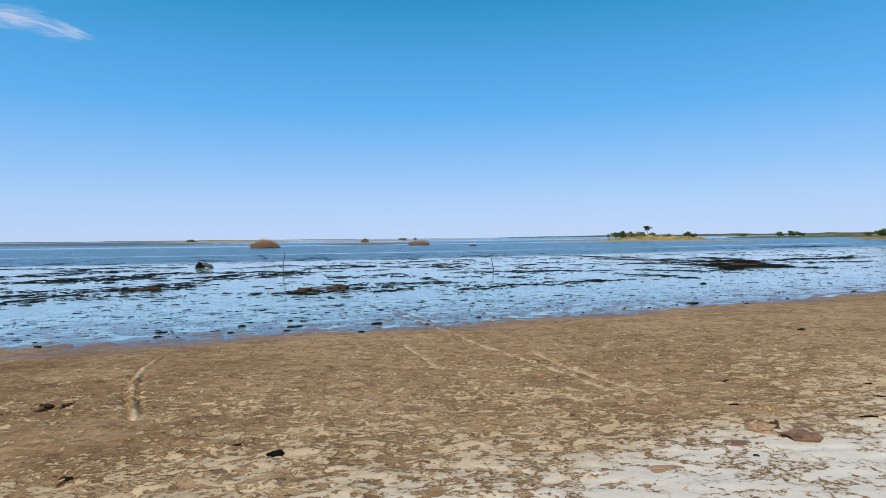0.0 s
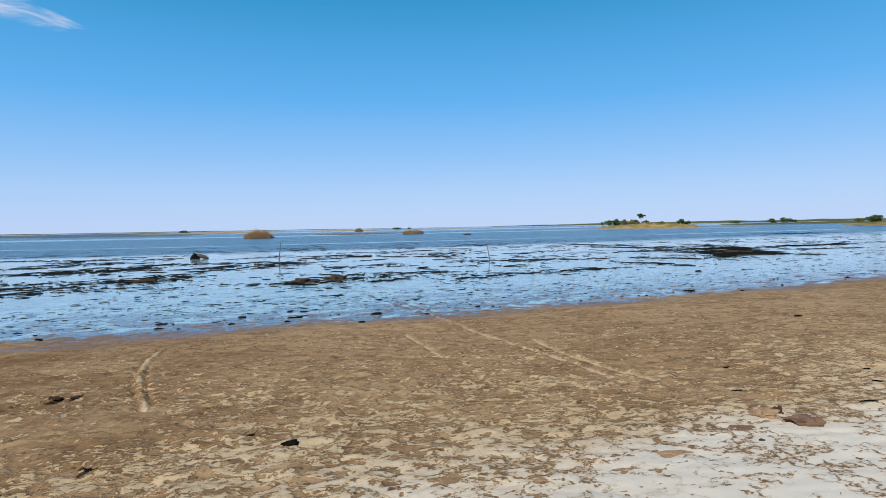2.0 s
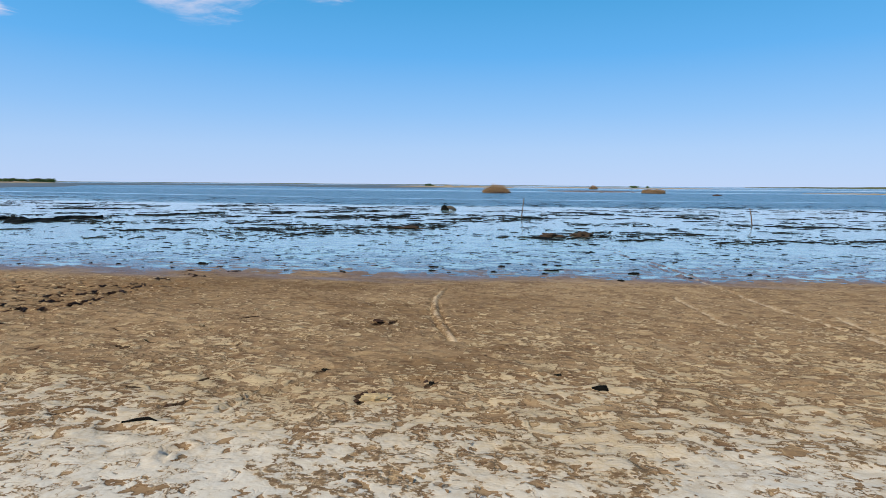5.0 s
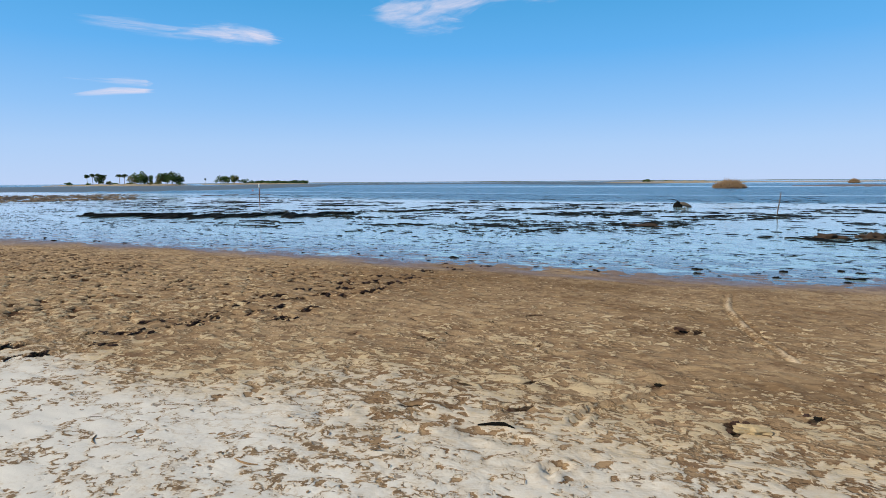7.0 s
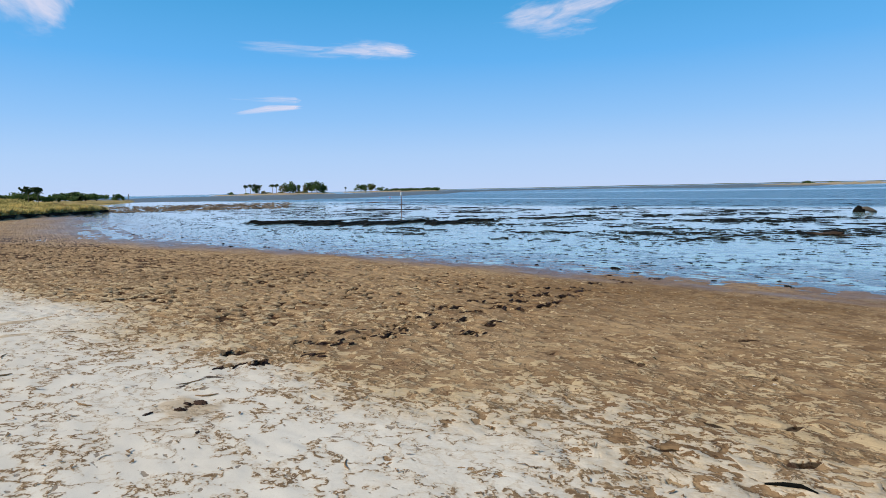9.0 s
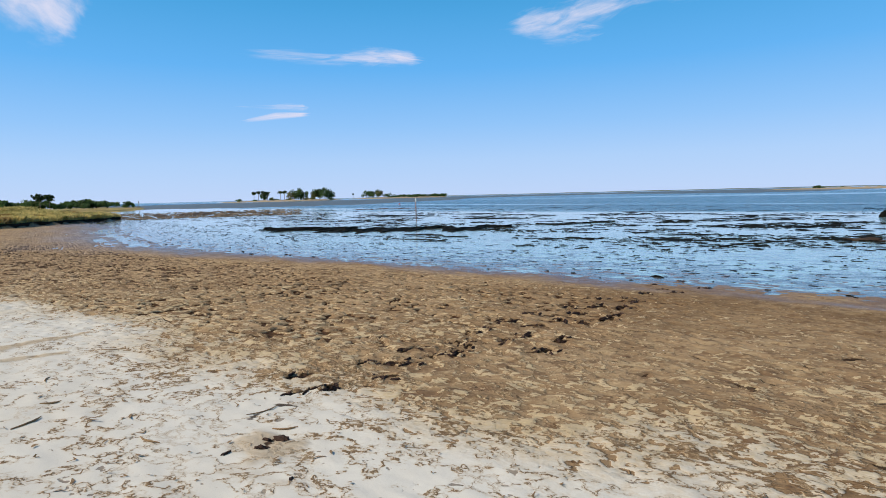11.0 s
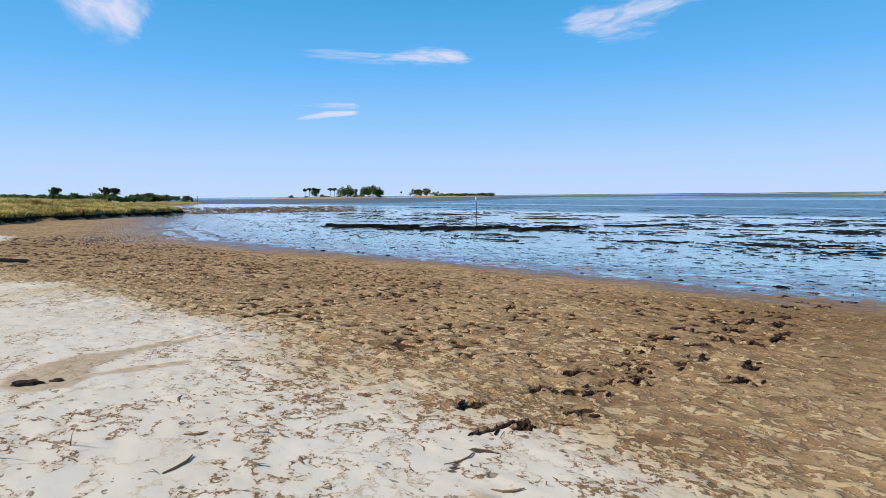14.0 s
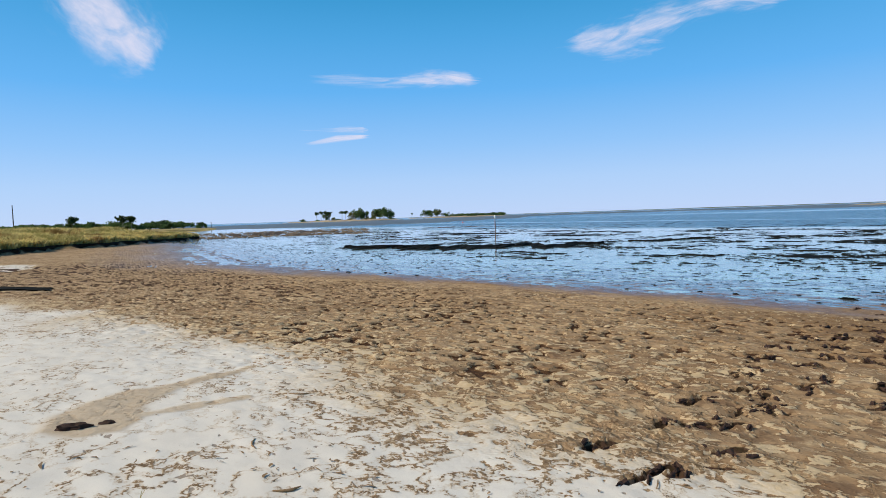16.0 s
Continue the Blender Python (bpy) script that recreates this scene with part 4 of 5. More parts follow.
for x, y, rx, ry, h, turn in ((2.99, 5.26, 0.05, 0.025, 0.06, -30), (2.95, 5.02, 0.035, 0.02, 0.03, 20), (4.0, 5.3, 0.03, 0.014, 0.012, 10), (2.45, 4.55, 0.03, 0.018, 0.012, 10), (-7.93, 0.22, 0.06, 0.03, 0.022, 40), (-7.85, 0.05, 0.05, 0.022, 0.02, 60), (-7.98, 0.12, 0.04, 0.02, 0.015, 30), (-7.88, -0.18, 0.04, 0.018, 0.018, 120), (-7.25, 0.05, 0.03, 0.012, 0.012, 140), (-4.8, 7.0, 0.07, 0.03, 0.03, 20), (-2.93, 4.46, 0.04, 0.022, 0.02, 15), (-3.27, 3.92, 0.03, 0.016, 0.02, 40), (-3.22, 3.99, 0.035, 0.016, 0.02, 10), (-3.04, 3.88, 0.03, 0.014, 0.018, -30), (-3.26, 3.76, 0.025, 0.013, 0.014, 20)):
    weed_lump(x, y, rx, ry, h, int(abs(900 * x)), turn, "small dark clod of wet mud on the sand", MUD, "mud_clod", "mud clod", "dark clods on the beach")
for x, y, long, turn in ((3.58, 7.36, 0.16, 12), (3.11, 6.19, 0.2, -20), (4.05, 5.52, 0.26, -18), (5.5, 6.9, 0.34, 5), (5.1, 6.95, 0.16, 0), (4.74, 6.3, 0.2, -30), (4.75, 5.75, 0.12, -25)):
    a = radians(turn)
    strand([(x + long * f * math.cos(a), y + long * f * math.sin(a) + 0.03 * f * f, 0.4 + f * f) for f in (-0.3, -0.1, 0.1, 0.3)], 0.009, "thin black strand of seaweed on brown sand")
TWIG = plain("dry_twig", (0.16, 0.09, 0.04), (0.36, 0.23, 0.11), 30, 0.85)
for x, y, long, turn, r in ((-9.27, -1.29, 0.27, 135, 0.009), (-9.75, -1.16, 0.16, 80, 0.009), (-8.58, 0.3, 0.3, 105, 0.006), (-8.1, 0.3, 0.2, 60, 0.008), (-11.7, -0.58, 0.2, 70, 0.007), (-6.2, 0.7, 0.15, -20, 0.006), (-5.2, 1.2, 0.2, 15, 0.006), (3.4, 5.9, 0.22, 20, 0.010), (4.4, 4.78, 0.34, -4, 0.016), (2.4, 6.4, 0.16, 0, 0.007), (-10.6, -1.2, 0.2, -10, 0.006), (-8.4, -0.6, 0.24, 25, 0.007)):
    a = radians(turn)
    strand([(x + long * f * math.cos(a + 0.5 * f), y + long * f * math.sin(a + 0.5 * f), 0.2 + 0.5 * f) for f in (-0.5, -0.15, 0.15, 0.5)], r, "dry brown twig lying on pale sand", "twig", TWIG, "twig")
BLADE = leafy("dry_blade", (0.22, 0.2, 0.07), (0.40, 0.32, 0.14), 8, 0.4)
for x, y in ((-9.9, -1.9), (-9.9, -2.3), (-8.3, -2.3)):
    verts, faces = [], []
    for i in range(3):
        a, lean, h = 2.1 * i + x, 0.05 + 0.02 * i, 0.10 + 0.03 * i
        n = len(verts)
        dx, dy = math.cos(a), math.sin(a)
        for f in (0.0, 0.5, 1.0):
            w = 0.006 * (1.05 - f)
            verts += [(lean * f * f * dx - w * dy, lean * f * f * dy + w * dx, h * f), (lean * f * f * dx + w * dy, lean * f * f * dy - w * dx, h * f)]
        faces += [(n, n + 1, n + 3, n + 2), (n + 2, n + 3, n + 5, n + 4)]
    ob = base("grass_sprout", x, y, ground_at(x, y) - 0.005, "thin dry grass sprout in pale sand", "grass sprout", "grass sprouts")
    mesh_object("blades", verts, faces, BLADE, ob)
SHELL = plain("bleached_shell", (0.7, 0.68, 0.62), (0.82, 0.8, 0.75), 40, 0.5)
shell_rng = np.random.default_rng(44)
spots = [(2.79, 9.37), (-0.67, 7.47), (2.45, 6.56), (-5.6, 4.9), (1.0, 10.4)] + [(shell_rng.uniform(-10, 5), shell_rng.uniform(3, 11)) for _ in range(20)]
for x, y in spots:
    r = 0.010 + 0.012 * shell_rng.random()
    bm = bmesh.new()
    rows, cols = 5, 9
    grid = [[bm.verts.new((r * (0.15 + 0.85 * i / (rows - 1)) * math.sin(-1.1 + 2.2 * j / (cols - 1)), r * (0.15 + 0.85 * i / (rows - 1)) * math.cos(-1.1 + 2.2 * j / (cols - 1)), r * (0.5 * math.sin(math.pi * (0.2 + 0.6 * i / (rows - 1))) * (1 + 0.12 * (j % 2)) - 0.12))) for j in range(cols)] for i in range(rows)]
    for i in range(rows - 1):
        for j in range(cols - 1):
            bm.faces.new((grid[i][j], grid[i][j + 1], grid[i + 1][j + 1], grid[i + 1][j]))
    bmesh.ops.solidify(bm, geom=bm.faces[:], thickness=0.0015)
    me = bpy.data.meshes.new("shell")
    bm.to_mesh(me)
    bm.free()
    me.materials.append(SHELL)
    ob = new("shell", me)
    ob.matrix_world = pose(x, y, ground_at(x, y) + 0.004, 0, 0, 360 * shell_rng.random())
    tagged(ob, "small bleached white shell on brown sand", "shell", "shells on the sand")


def debris():
    """Flat brown scraps of reed and leaf blown over the dry sand."""
    g = np.random.default_rng(8)
    n = 2600
    x = g.uniform(-15, 6, n)
    past = g.random(n) ** 0.8 * 6 - 0.4
    y = shore(x) - dry_edge(x) - past
    keep = (fbm(x, y, 1.1, 3) > g.uniform(-0.25, 0.3, n)) & (g.random(n) < 0.12 + 0.88 * smooth(-12.5, -10.5, x))
    x, y = x[keep], y[keep]
    z = ground_height(x, y)
    verts, faces = [], []
    for px, py, pz in zip(x, y, z):
        long, a, bend = 0.012 + 0.05 * g.random() ** 2, 0.3 + 0.8 * g.normal(), g.normal() * 0.8
        w, m = 0.004 + 0.008 * g.random(), len(verts)
        for f in (-1, 0, 1):
            ca, sa = math.cos(a + bend * f), math.sin(a + bend * f)
            cx, cy = px + long * f * ca, py + long * f * sa
            ww = w * (1 - 0.6 * abs(f))
            up = pz + 0.003 + 0.008 * g.random()
            verts += [(cx - ww * sa, cy + ww * ca, up), (cx + ww * sa, cy - ww * ca, up + 0.004 * g.random())]
        faces += [(m, m + 1, m + 3, m + 2), (m + 2, m + 3, m + 5, m + 4)]
    tagged(mesh_object("wrack_debris", verts, faces, TWIG), "brown scraps of reed and leaf on dry sand", "debris", kind="stuff")


debris()


# ---- stakes, stump and far islands ----
def stake(x, y, high, lean, radius, label, knob=False):
    ob = base("stake", x, y, WATER_Z - 0.1, label, "stake", "stakes in the flat")
    bm = bmesh.new()
    lx, ly = lean
    tube(bm, [(0, 0, -0.2), (lx * 0.3, ly * 0.3, high * 0.35), (lx * 0.62 + 0.015, ly * 0.62, high * 0.68), (lx, ly, high + 0.1)], [radius * 1.15, radius, radius * 0.95, radius * 0.7], 9)
    part("shaft", bm, ORANGE if knob else WOOD, ob)
    if knob:
        bm = bmesh.new()
        tube(bm, [(lx, ly, high - 0.02), (lx, ly, high + 0.05), (lx, ly, high + 0.26), (lx, ly, high + 0.3)], [radius * 1.2, radius * 1.5, radius * 1.5, radius * 0.8], 9)
        part("cap", bm, WHITE, ob, "white painted cap")
    return ob


stake(-11.5, 41.6, 1.5, (0.17, 0.0), 0.035, "thin leaning wooden stake in shallow water")
stake(3.6, 40.7, 1.1, (-0.22, 0.05), 0.035, "short crooked wooden stake in shallow water")
stake(-51.0, 27.8, 2.0, (0.0, 0.0), 0.05, "faded orange marker pole with white cap", True)

stump = base("driftwood_stump", -21.2, 50.6, WATER_Z - 0.03, "dark rotten driftwood stump lying in shallow water", "driftwood", turn=10)
part("root", rock(bmesh.new(), (0.4, 0.36, 0.5), 2.2, 3, 0.5), WEED, stump)
bm = bmesh.new()
tube(bm, [(0.1, 0, 0.24), (0.5, 0.1, 0.27), (0.85, 0.1, 0.15), (1.1, 0.15, 0.04)], [0.2, 0.19, 0.14, 0.06], 9)
part("log", bm, BARK, stump)


def reed_clump(x, y, width, high, seed, label, fall=0.6):
    ob = base("reed_clump", x, y, WATER_Z - 0.05, label, "reeds", "reed clumps in the bay")
    part("mud_base", rock(bmesh.new(), (width * 0.54, width * 0.26, 0.5), seed, 3, 0.25), MUD, ob)
    g = np.random.default_rng(seed)
    n = 2600
    a, r = g.random(n) * 6.28, np.sqrt(g.random(n))
    px, py = width * 0.5 * r * np.cos(a), width * 0.24 * r * np.sin(a)
    ragged = fbm(px * 0.8 + seed, py * 0.8, 1.0, 2)
    top = high * (0.3 + 0.7 * g.random(n)) * (1.05 - fall * (2 * px / width) ** 2 + 0.5 * ragged)
    dx, dy = g.normal(size=n) * 0.4 + 0.35 * px / width, g.normal(size=n) * 0.3
    w = 0.04 + 0.04 * g.random(n)
    verts = np.stack([np.stack([px - w, py, np.full(n, 0.1)], -1), np.stack([px + w, py, np.full(n, 0.1)], -1), np.stack([px + dx, py + dy, top], -1)], 1).reshape(-1, 3)
    mesh_object("reeds", verts, np.arange(3 * n).reshape(-1, 3), STRAW, ob)
    return ob


reed_clump(-52.8, 172.0, 8.4, 2.7, 11, "tan clump of dry reeds standing in the bay", 0.75)
reed_clump(-8.6, 210.0, 7.2, 1.55, 12, "low flat-topped tan clump of dry reeds in the bay", 0.15)
x, y = bearing(EYE_A, 7.6, 420)
reed_clump(x, y, 5.5, 2.6, 13, "distant tan clump of dry reeds")
x, y = bearing(EYE_A, -3.02, 170)
far_rock = base("rock", x, y, WATER_Z, "dark flat rock just above the water", "rock")
part("boulder", rock(bmesh.new(), (1.1, 0.6, 0.4), 7.0, 3), MUD, far_rock)

# far flats and islands
WET_MUD = plain("wet_mud", (0.13, 0.09, 0.072), (0.22, 0.16, 0.125), 0.2, 0.7)
bar_land("mud_bar", EYE_A, 14, 0.8, 196, 330, -0.72, WET_MUD, "low brown mud bar round the reeds", "mud bar", 16, wave=0.1)
bar_land("far_flat", EYE_A, 64, 12, 290, 1500, -0.35, FLATS, "grey mud flat far across the bay", "mud flat", 1)
bar_land("far_flat", EYE_B, 94, 50, 120, 680, -0.58, FLATS, "grey mud flat awash at low tide", "mud flat", 14, wave=0.03)
bar_land("far_flat", EYE_A, 29, -6, 620, 1000, -0.3, SANDBAR, "pale sandbar far across the bay", "sandbar", 2)
bar_land("far_shore", EYE_A, 70, 4, 2600, 3400, 2.2, OLIVE, "low dark shore on the horizon", "shoreline", 3)
bar_land("far_shore", EYE_A, -5, -56, 2300, 3000, 7.5, OLIVE, "low dark wooded shore on the horizon", "shoreline", 15)
bar_land("sand_spit", EYE_A, 27.5, 15, 520, 640, 0.9, SANDBAR, "tan sand spit with low scrub", "sandbar", 4)
bar_land("marsh_island", EYE_A, -15.6, -24.6, 298, 350, 2.1, GRASS, "low marsh island with golden grass and sandy rim", "island", 5)
bar_land("sand_beach", EYE_A, -9.0, -30.0, 266, 304, -0.35, SANDBAR, "sandy rim of the low marsh island", "sandbar", 6)
bar_land("marsh_shore", EYE_A, -26.0, -48.0, 480, 640, 1.2, OLIVE, "low green marsh shore behind the bay", "shoreline", 7)
bar_land("marsh_point", EYE_A, -35.0, -60.0, 255, 400, 1.3, GRASS, "grassy marsh point beside the bay", "marsh", 8)
bar_land("palm_island", EYE_B, 77.0, 65.3, 680, 760, 1.3, SANDBAR, "sandy low island with palms and trees", "island", 9)
bar_land("mangrove_island", EYE_B, 65.0, 54.8, 880, 980, 1.2, SANDBAR, "sandy low island with dark mangroves", "island", 10)
bar_land("oyster_bar", EYE_B, 86.5, 69.5, 92, 150, -0.80, PEAT, "rough brown oyster bar at low tide", "oyster bar", 11)
bar_land("marsh_shore", EYE_B, 82.5, 125.0, 120, 420, 0.9, GRASS, "golden marsh shore behind the grass bank", "marsh", 13)
bar_land("mud_bar", EYE_B, 66.5, 55.0, 112, 119, -0.74, MUD, "thin dark mud bar in the water", "mud bar", 12)


def stand(eye, az, dist, z):
    x, y = bearing(eye, az, dist)
    return x, y, z


for az, w, h, seed, m in ((-16.7, 3.4, 2.9, 1, GREEN), (-17.3, 4.4, 3.5, 2, GREEN), (-18.1, 3.8, 3.3, 3, OLIVE), (-18.75, 3.6, 3.1, 4, OLIVE), (-19.9, 2.6, 2.4, 5, OLIVE), (-21.3, 2.2, 1.6, 6, OLIVE), (-23.05, 3.8, 2.8, 7, GREEN), (-23.5, 2.4, 2.0, 8, GREEN), (-16.0, 1.4, 1.9, 9, GREEN)):
    bush(*stand(EYE_A, az, 318, 1.1), w, h, seed, m)
palm(*stand(EYE_A, -19.5, 322, 1.1), 4.6, 1.9, 1, "single cabbage palm on the low marsh island")
for az, w, h, seed in ((-30.2, 5.5, 4.0, 21), (-31.2, 6.5, 5.0, 22), (-31.9, 3.5, 2.6, 23), (-27.3, 7, 2.2, 24)):
    bush(*stand(EYE_A, az, 540, 0.4), w, h, seed)
for az, w, h, seed, m in ((-37.4, 5.5, 3.2, 31, GREEN), (-38.6, 5, 3.0, 32, GREEN), (-36.3, 3.5, 1.6, 33, OLIVE), (-40.2, 6, 3.4, 34, GREEN), (-42, 6, 3, 35, OLIVE)):
    bush(*stand(EYE_A, az, 300, 0.8), w, h, seed, m)
for az, w, h, seed in ((23.4, 6.5, 2.6, 41), (21.8, 2.0, 1.9, 42), (3.9, 5.5, 2.2, 43), (2.7, 2.4, 1.8, 44)):
    bush(*stand(EYE_A, az, 560, 0.1), w, h, seed)

for az, h, seed in ((73.7, 7.0, 51), (73.3, 7.6, 52), (72.9, 7.6, 53), (72.5, 6.8, 54), (71.3, 7.4, 55), (70.95, 7.4, 56)):
    palm(*stand(EYE_B, az, 715, 0.1), h * 1.35, 2.9, seed, "tall cabbage palm on the sandy island")
for az, w, h, seed, m in ((75.0, 7, 3.4, 61, GREEN), (72.1, 5, 5.2, 62, OLIVE), (71.7, 6, 3.0, 63, GREEN), (70.5, 6, 3.4, 64, OLIVE), (68.4, 7, 4.4, 65, OLIVE), (66.6, 8, 3.2, 66, GREEN), (73.6, 5, 2.6, 67, GREEN), (69.0, 8, 3.4, 68, OLIVE)):
    bush(*stand(EYE_B, az, 712, 0.1), w, h, seed, m)
for az, w, h, seed, m in ((69.7, 13, 10.5, 71, GREEN), (70.2, 9, 7.5, 72, OLIVE), (69.2, 9, 8.0, 76, GREEN), (68.1, 10, 8.6, 73, OLIVE), (67.15, 14, 10.5, 74, GREEN), (67.7, 11, 9.5, 75, GREEN), (66.6, 10, 7.0, 78, GREEN), (72.75, 8, 7.5, 79, GREEN)):
    tree(*stand(EYE_B, az, 722, 0.1), w * 1.15, h * 1.3, seed, m)
palm(*stand(EYE_B, 64.5, 905, 0.1), 7.0, 1.9, 77, "lone cabbage palm beside the sandy gap")
for az, w, h, seed in ((63.2, 15, 9.5, 81), (62.6, 15, 11, 82), (62.0, 13, 10, 83), (61.2, 13, 6.0, 84)):
    tree(*stand(EYE_B, az, 925, 0.1), w * 1.1, h * 1.2, seed, OLIVE if seed == 83 else GREEN)
for i, az in enumerate(np.arange(60.6, 55.2, -0.62)):
    bush(*stand(EYE_B, float(az), 930, 0.0), 15, 6.0, 90 + i, GREEN, "mangrove", "low dark mangrove thicket on the island", "mangroves on the island")

# trees and a post behind the grass bank
bush(*stand(EYE_B, 84.05, 300, -0.2), 4.6, 3.2, 101, GREEN, label="lone rounded shrub at the marsh's end")
for az, w, h, seed in ((85.6, 6, 2.0, 112), (89.3, 8, 2.3, 113), (91.8, 8, 2.4, 114), (97.7, 9, 2.5, 115), (99.6, 9, 2.4, 116), (86.4, 6, 2.4, 102), (87.3, 7, 2.8, 103), (88.3, 5, 2.6, 104), (90.9, 6, 3.2, 105), (92.8, 8, 2.9, 106), (93.8, 6, 2.7, 107), (95.4, 7, 3.0, 108), (96.8, 9, 2.9, 109), (98.6, 6, 2.4, 110), (90.1, 5, 2.9, 111)):
    bush(*stand(EYE_B, az, 205, 0.5), w, h, seed)
palm(*stand(EYE_B, 90.35, 200, 0.5), 3.3, 1.75, 121, "short cabbage palm behind the marsh grass")
palm(*stand(EYE_B, 89.7, 200, 0.5), 3.2, 1.7, 122, "short cabbage palm behind the marsh grass")
palm(*stand(EYE_B, 94.05, 200, 0.5), 3.4, 1.8, 123, "short cabbage palm behind the marsh grass")
palm(*stand(EYE_B, 100.2, 160, 0.5), 4.4, 1.5, 124, "cabbage palm at the marsh's edge")
px, py = bearing(EYE_B, 97.95, 150)
post = base("utility_pole", px, py, 0.0, "tall thin grey wooden pole behind the marsh", "pole")
bm = bmesh.new()
tube(bm, [(0, 0, -0.5), (0, 0, 3.0), (0.02, 0, 6.6)], [0.12, 0.1, 0.08], 10)
part("shaft", bm, WOOD, post)
px, py = bearing(EYE_B, 83.25, 280)
post = base("marker_post", px, py, WATER_Z, "small dark marker post near the point", "post")
bm = bmesh.new()
tube(bm, [(0, 0, -0.3), (0, 0, 1.6), (0, 0, 3.1)], [0.12, 0.12, 0.1], 8)
part("shaft", bm, WOOD, post)
bm = bmesh.new()
bmesh.ops.create_cube(bm, size=1, matrix=Matrix.Translation((0, -0.14, 2.7)) @ Matrix.Diagonal((0.5, 0.06, 0.5, 1)))
part("board", bm, BARK, post)
px, py = bearing((-2.13, -0.7), 60.5, 180)
buoy = base("buoy", px, py, WATER_Z, "small red buoy floating on the bay", "buoy")
bm = bmesh.new()
tube(bm, [(0, 0, -0.2), (0, 0, 0.05), (0, 0, 0.22), (0, 0, 0.4), (0, 0, 0.46)], [0.1, 0.2, 0.19, 0.07, 0.03], 10)
part("float", bm, RED, buoy)


# ---- grass on the bank ----
def bank_grass():
    g = np.random.default_rng(33)
    n = 30000
    x = -46 - 59 * g.random(n) ** 0.9
    x = np.where(g.random(n) < 0.18, -46 - 120 * g.random(n), x)
    depth = 0.7 + 30 * g.random(n) ** 2.2
    y = bank_line(x) - depth
    z = ground_height(x, y) - 0.03
    blades = 5
    x, y, z = (np.repeat(v, blades) for v in (x, y, z))
    m = n * blades
    patch = fbm(x, y, 0.25, 2)
    tall = (0.38 + 0.45 * g.random(m)) * (1.0 + 0.7 * patch) * np.repeat(0.75 + 0.25 * smooth(0.5, 3, depth), blades)
    x, y = x + 0.22 * g.normal(size=m), y + 0.22 * g.normal(size=m)
    a = g.random(m) * 6.28
    w = 0.035 + 0.03 * g.random(m)
    lx, ly = 0.35 * tall * g.normal(size=m) - 0.05, 0.35 * tall * g.normal(size=m)
    wx, wy = w * np.cos(a), w * np.sin(a)
    verts = np.stack([np.stack([x - wx, y - wy, z], -1), np.stack([x + wx, y + wy, z], -1), np.stack([x + lx * 0.4 + wx * 0.7, y + ly * 0.4 + wy * 0.7, z + tall * 0.65], -1), np.stack([x + lx, y + ly, z + tall], -1)], 1).reshape(-1, 3)
    me = bpy.data.meshes.new("marsh_grass")
    me.vertices.add(len(verts))
    me.vertices.foreach_set("co", verts.astype(np.float32).reshape(-1))
    me.loops.add(4 * m)
    me.loops.foreach_set("vertex_index", np.arange(4 * m, dtype=np.int32))
    me.polygons.add(m)
    me.polygons.foreach_set("loop_start", np.arange(0, 4 * m, 4, dtype=np.int32))
    me.update(calc_edges=True)
    me.materials.append(BLADES)
    tagged(new("marsh_grass", me), "dense golden-green marsh grass on the bank", "grass", kind="stuff")


bank_grass()


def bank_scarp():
    """The undercut edge of peat below the grass, its overhang shade painted near black."""
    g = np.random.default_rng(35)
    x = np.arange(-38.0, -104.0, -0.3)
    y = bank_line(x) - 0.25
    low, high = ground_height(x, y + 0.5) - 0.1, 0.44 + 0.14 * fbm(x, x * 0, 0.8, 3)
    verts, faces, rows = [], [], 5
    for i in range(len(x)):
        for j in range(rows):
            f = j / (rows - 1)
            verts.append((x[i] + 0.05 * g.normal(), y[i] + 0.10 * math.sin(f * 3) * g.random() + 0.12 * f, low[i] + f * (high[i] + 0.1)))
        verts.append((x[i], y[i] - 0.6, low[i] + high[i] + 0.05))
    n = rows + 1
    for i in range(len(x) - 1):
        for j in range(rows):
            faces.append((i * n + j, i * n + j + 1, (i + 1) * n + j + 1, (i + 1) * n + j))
    tagged(mesh_object("bank_scarp", verts, faces, SCARP, smooth_faces=True), "undercut peat edge below the marsh grass, painted dark with its shade", "peat bank", kind="structure")


bank_scarp()


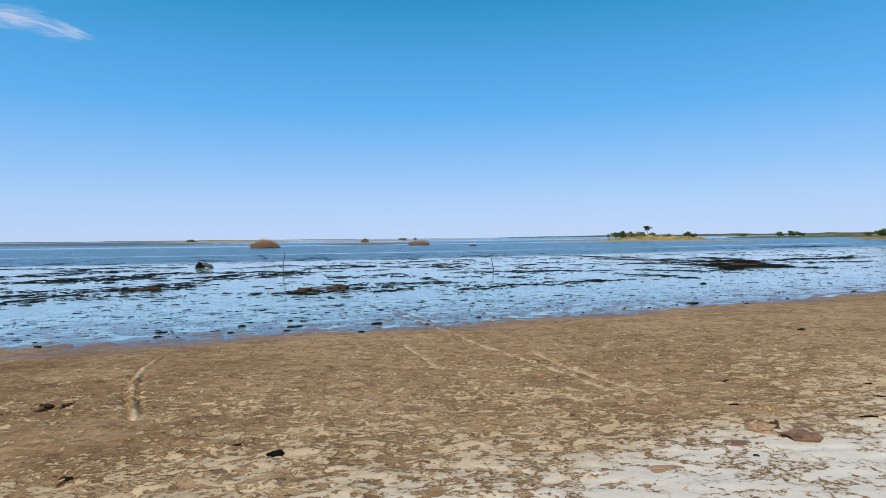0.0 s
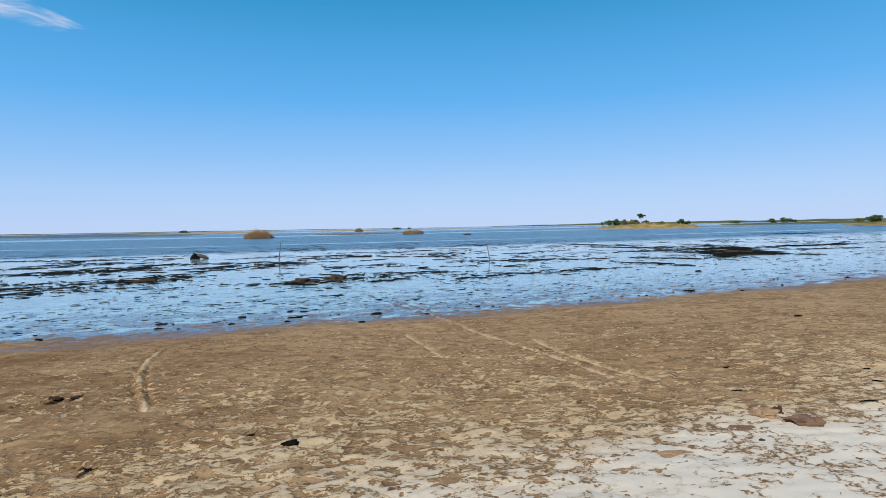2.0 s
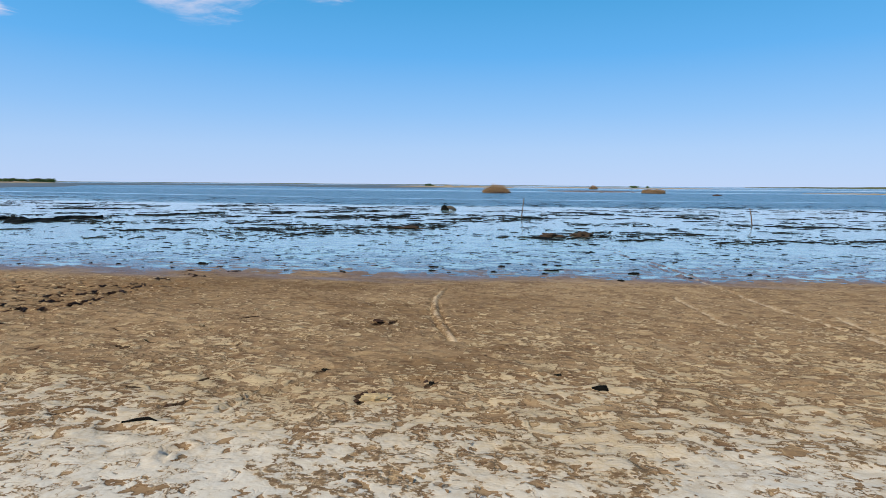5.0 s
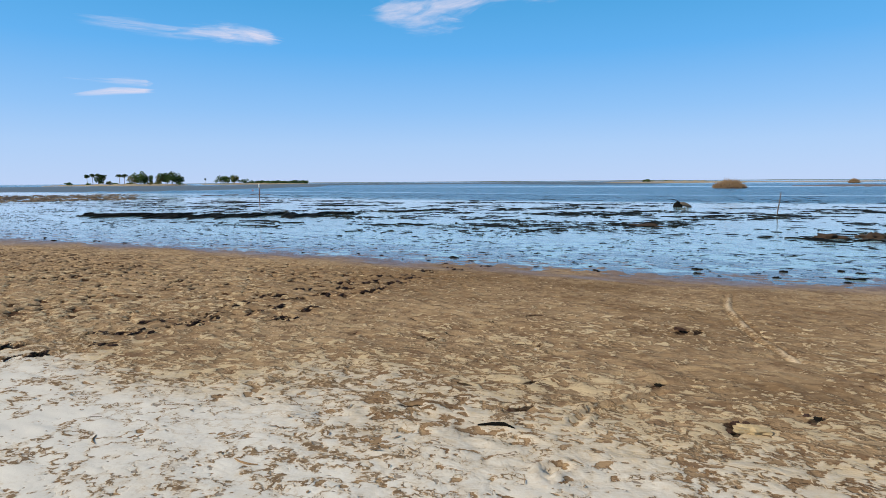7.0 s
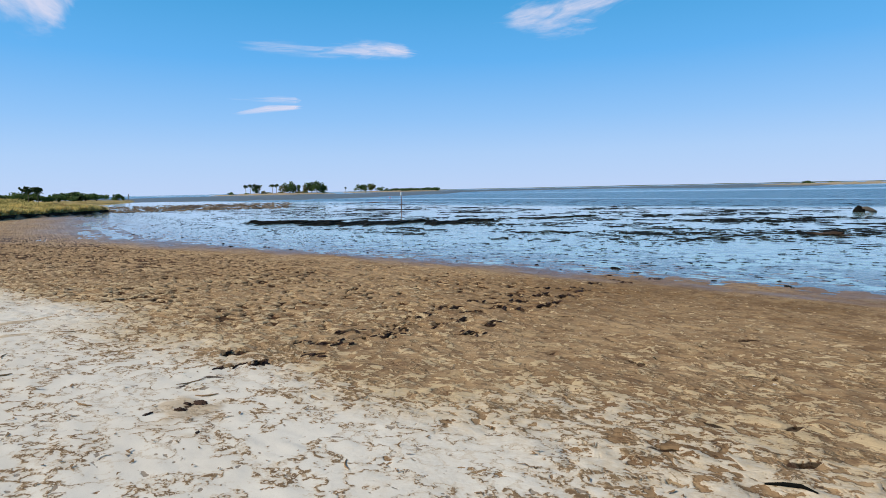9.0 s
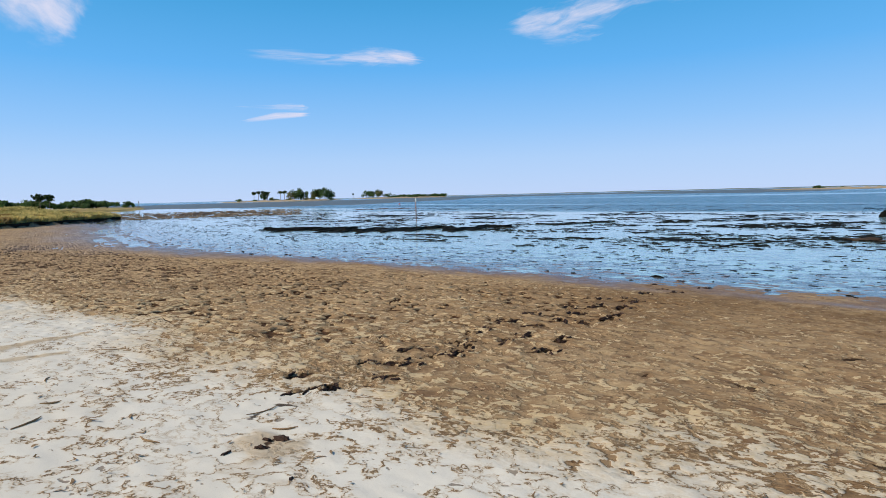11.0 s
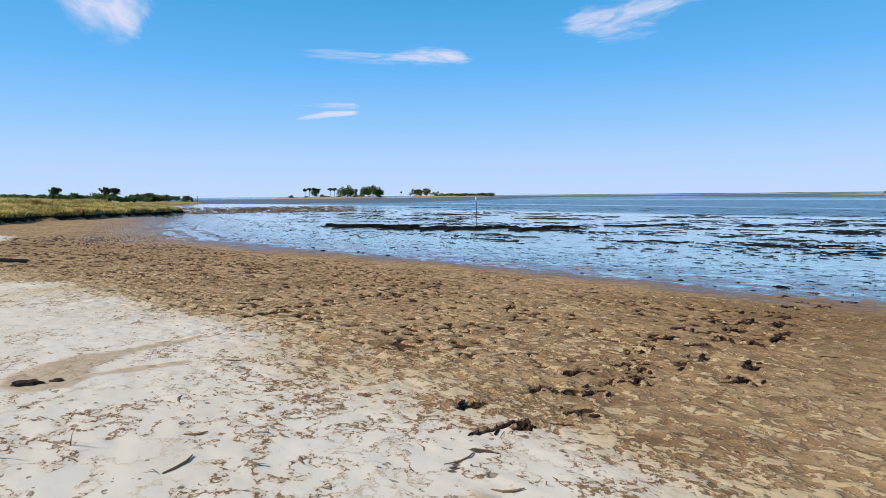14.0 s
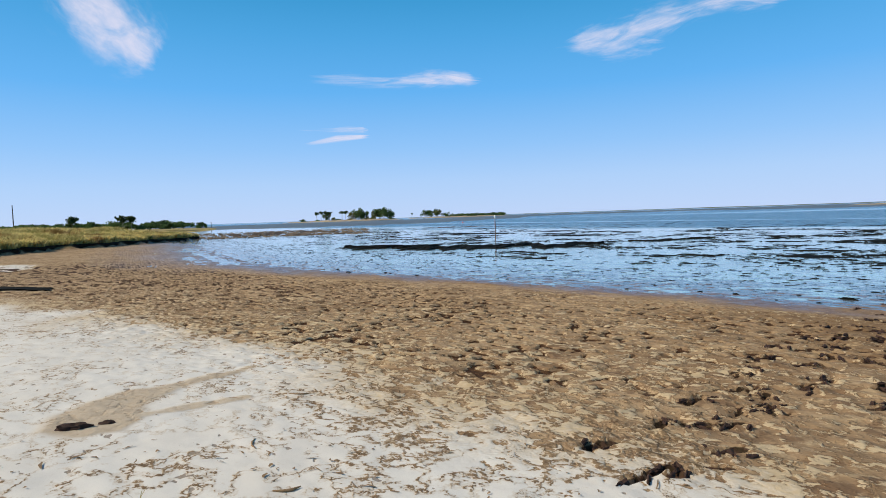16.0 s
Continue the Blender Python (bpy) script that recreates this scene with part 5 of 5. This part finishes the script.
# ---- clouds ----
def cloud_material():
    k = Nodes("thin_cloud")
    uv = k.n.new("ShaderNodeUVMap").outputs[0]
    cut = k.n.new("ShaderNodeSeparateXYZ")
    k.l.new(uv, cut.inputs[0])
    u, v = cut.outputs[0], cut.outputs[1]
    streak = k.noise(k.scaled(uv, (1.3, 2.6, 1.0)), 2.0, 6, 0.55, 0.5)
    wisp = k.noise(k.scaled(uv, (2.5, 9.0, 1.0)), 2.0, 5, 0.6, 0.4)
    across = k.math("SUBTRACT", 1.0, k.math("POWER", k.math("ABSOLUTE", k.math("SUBTRACT", k.math("MULTIPLY", v, 2.0), 1.0)), 1.6))
    across = k.math("POWER", across, 1.4)
    body = k.math("MULTIPLY", across, k.attribute("thick"))
    alpha = k.step(k.math("ADD", body, k.math("SUBTRACT", k.math("ADD", k.math("MULTIPLY", streak, 1.1), k.math("MULTIPLY", wisp, 0.5)), 1.25)), -0.15, 0.82, 0.0, 0.9)
    alpha = k.math("MULTIPLY", alpha, k.step(across, 0.0, 0.9))
    out = k.n["Material Output"]
    clear, glow, mixed = k.n.new("ShaderNodeBsdfTransparent"), k.n.new("ShaderNodeEmission"), k.n.new("ShaderNodeMixShader")
    glow.inputs[0].default_value = (*CLOUD_WHITE, 1)
    glow.inputs[1].default_value = 0.9
    k.l.new(alpha, mixed.inputs[0])
    k.l.new(clear.outputs[0], mixed.inputs[1])
    k.l.new(glow.outputs[0], mixed.inputs[2])
    k.l.new(mixed.outputs[0], out.inputs[0])
    return k.mat


THIN_CLOUD = cloud_material()


def cloud(ribbons, label):
    verts, faces, uvs, thick = [], [], [], []
    for shift, ribbon in enumerate(ribbons):
        pts = np.array(ribbon, dtype=float)
        s = np.linspace(0, len(pts) - 1, 10 * len(pts))
        az, el, half, body = (np.interp(s, range(len(pts)), pts[:, i]) for i in range(4))
        n = len(verts)
        across = 7
        for i in range(len(s)):
            t = s[i] / (len(pts) - 1)
            j, k = max(i - 1, 0), min(i + 1, len(s) - 1)
            dx, dy = -(az[k] - az[j]), el[k] - el[j]
            size = math.hypot(dx, dy) or 1
            for c in range(across):
                f = (c / (across - 1) * 2 - 1) * half[i] * 2.6
                a, e = radians(az[i] + dy / size * f), radians(el[i] + dx / size * f)
                r = 3600.0
                verts.append((-math.sin(a) * math.cos(e) * r, math.cos(a) * math.cos(e) * r, 1.5 + math.sin(e) * r))
                uvs.append((s[i] * 0.4 + shift * 3.3, c / (across - 1)))
                thick.append(min(1, 6 * t, 6 * (1 - t)) * body[i])
        for i in range(len(s) - 1):
            for c in range(across - 1):
                faces.append((n + i * across + c, n + i * across + c + 1, n + (i + 1) * across + c + 1, n + (i + 1) * across + c))
    ob = mesh_object("cloud", verts, faces, THIN_CLOUD)
    layer = ob.data.uv_layers.new(name="UVMap")
    for loop in ob.data.loops:
        layer.data[loop.index].uv = uvs[loop.vertex_index]
    ob.data.attributes.new("thick", "FLOAT", "POINT").data.foreach_set("value", thick)
    return tagged(ob, label, "cloud", kind="structure")


cloud([[(94.6, 20.6, 1.2, 0.5), (92.6, 18.4, 1.9, 0.9), (90.2, 16.6, 2.2, 0.98), (88.2, 15.1, 1.9, 0.95), (86.0, 13.7, 1.1, 0.5)], [(94.0, 16.4, 0.3, 0.4), (91.5, 15.6, 0.7, 0.55), (89.0, 14.6, 0.5, 0.4)]], "thin white wisp of high cloud")
cloud([[(79, 13.1, 0.2, 0.3), (73, 13.1, 0.5, 0.5), (67, 13.0, 0.55, 0.6), (63.5, 13.1, 0.55, 0.8), (61, 13.15, 0.55, 0.98), (58.5, 12.95, 0.42, 1.0), (56.4, 12.75, 0.1, 0.6)]], "long thin white streak of high cloud")
cloud([[(77, 8.5, 0.12, 0.35), (72, 8.5, 0.25, 0.55), (69.0, 8.6, 0.3, 0.7), (68.2, 8.5, 0.08, 0.5)], [(75.2, 7.1, 0.08, 0.5), (71.5, 7.75, 0.22, 1.1), (68.0, 7.98, 0.12, 1.2)]], "two small white streaks of high cloud")
cloud([[(52, 15, 0.2, 0.4), (48.5, 15.3, 0.8, 0.75), (45, 15.7, 1.2, 0.8), (42, 16.4, 1.1, 0.8), (38, 17.1, 0.7, 0.75), (34.5, 17.3, 0.75, 0.72), (31.5, 16.8, 0.5, 0.65), (29, 16.3, 0.1, 0.4)], [(47.5, 14.3, 0.3, 0.4), (44, 14.6, 0.8, 0.6), (41.5, 14.7, 0.6, 0.55), (39.6, 14.6, 0.2, 0.3)]], "feathery white wisp of high cloud")
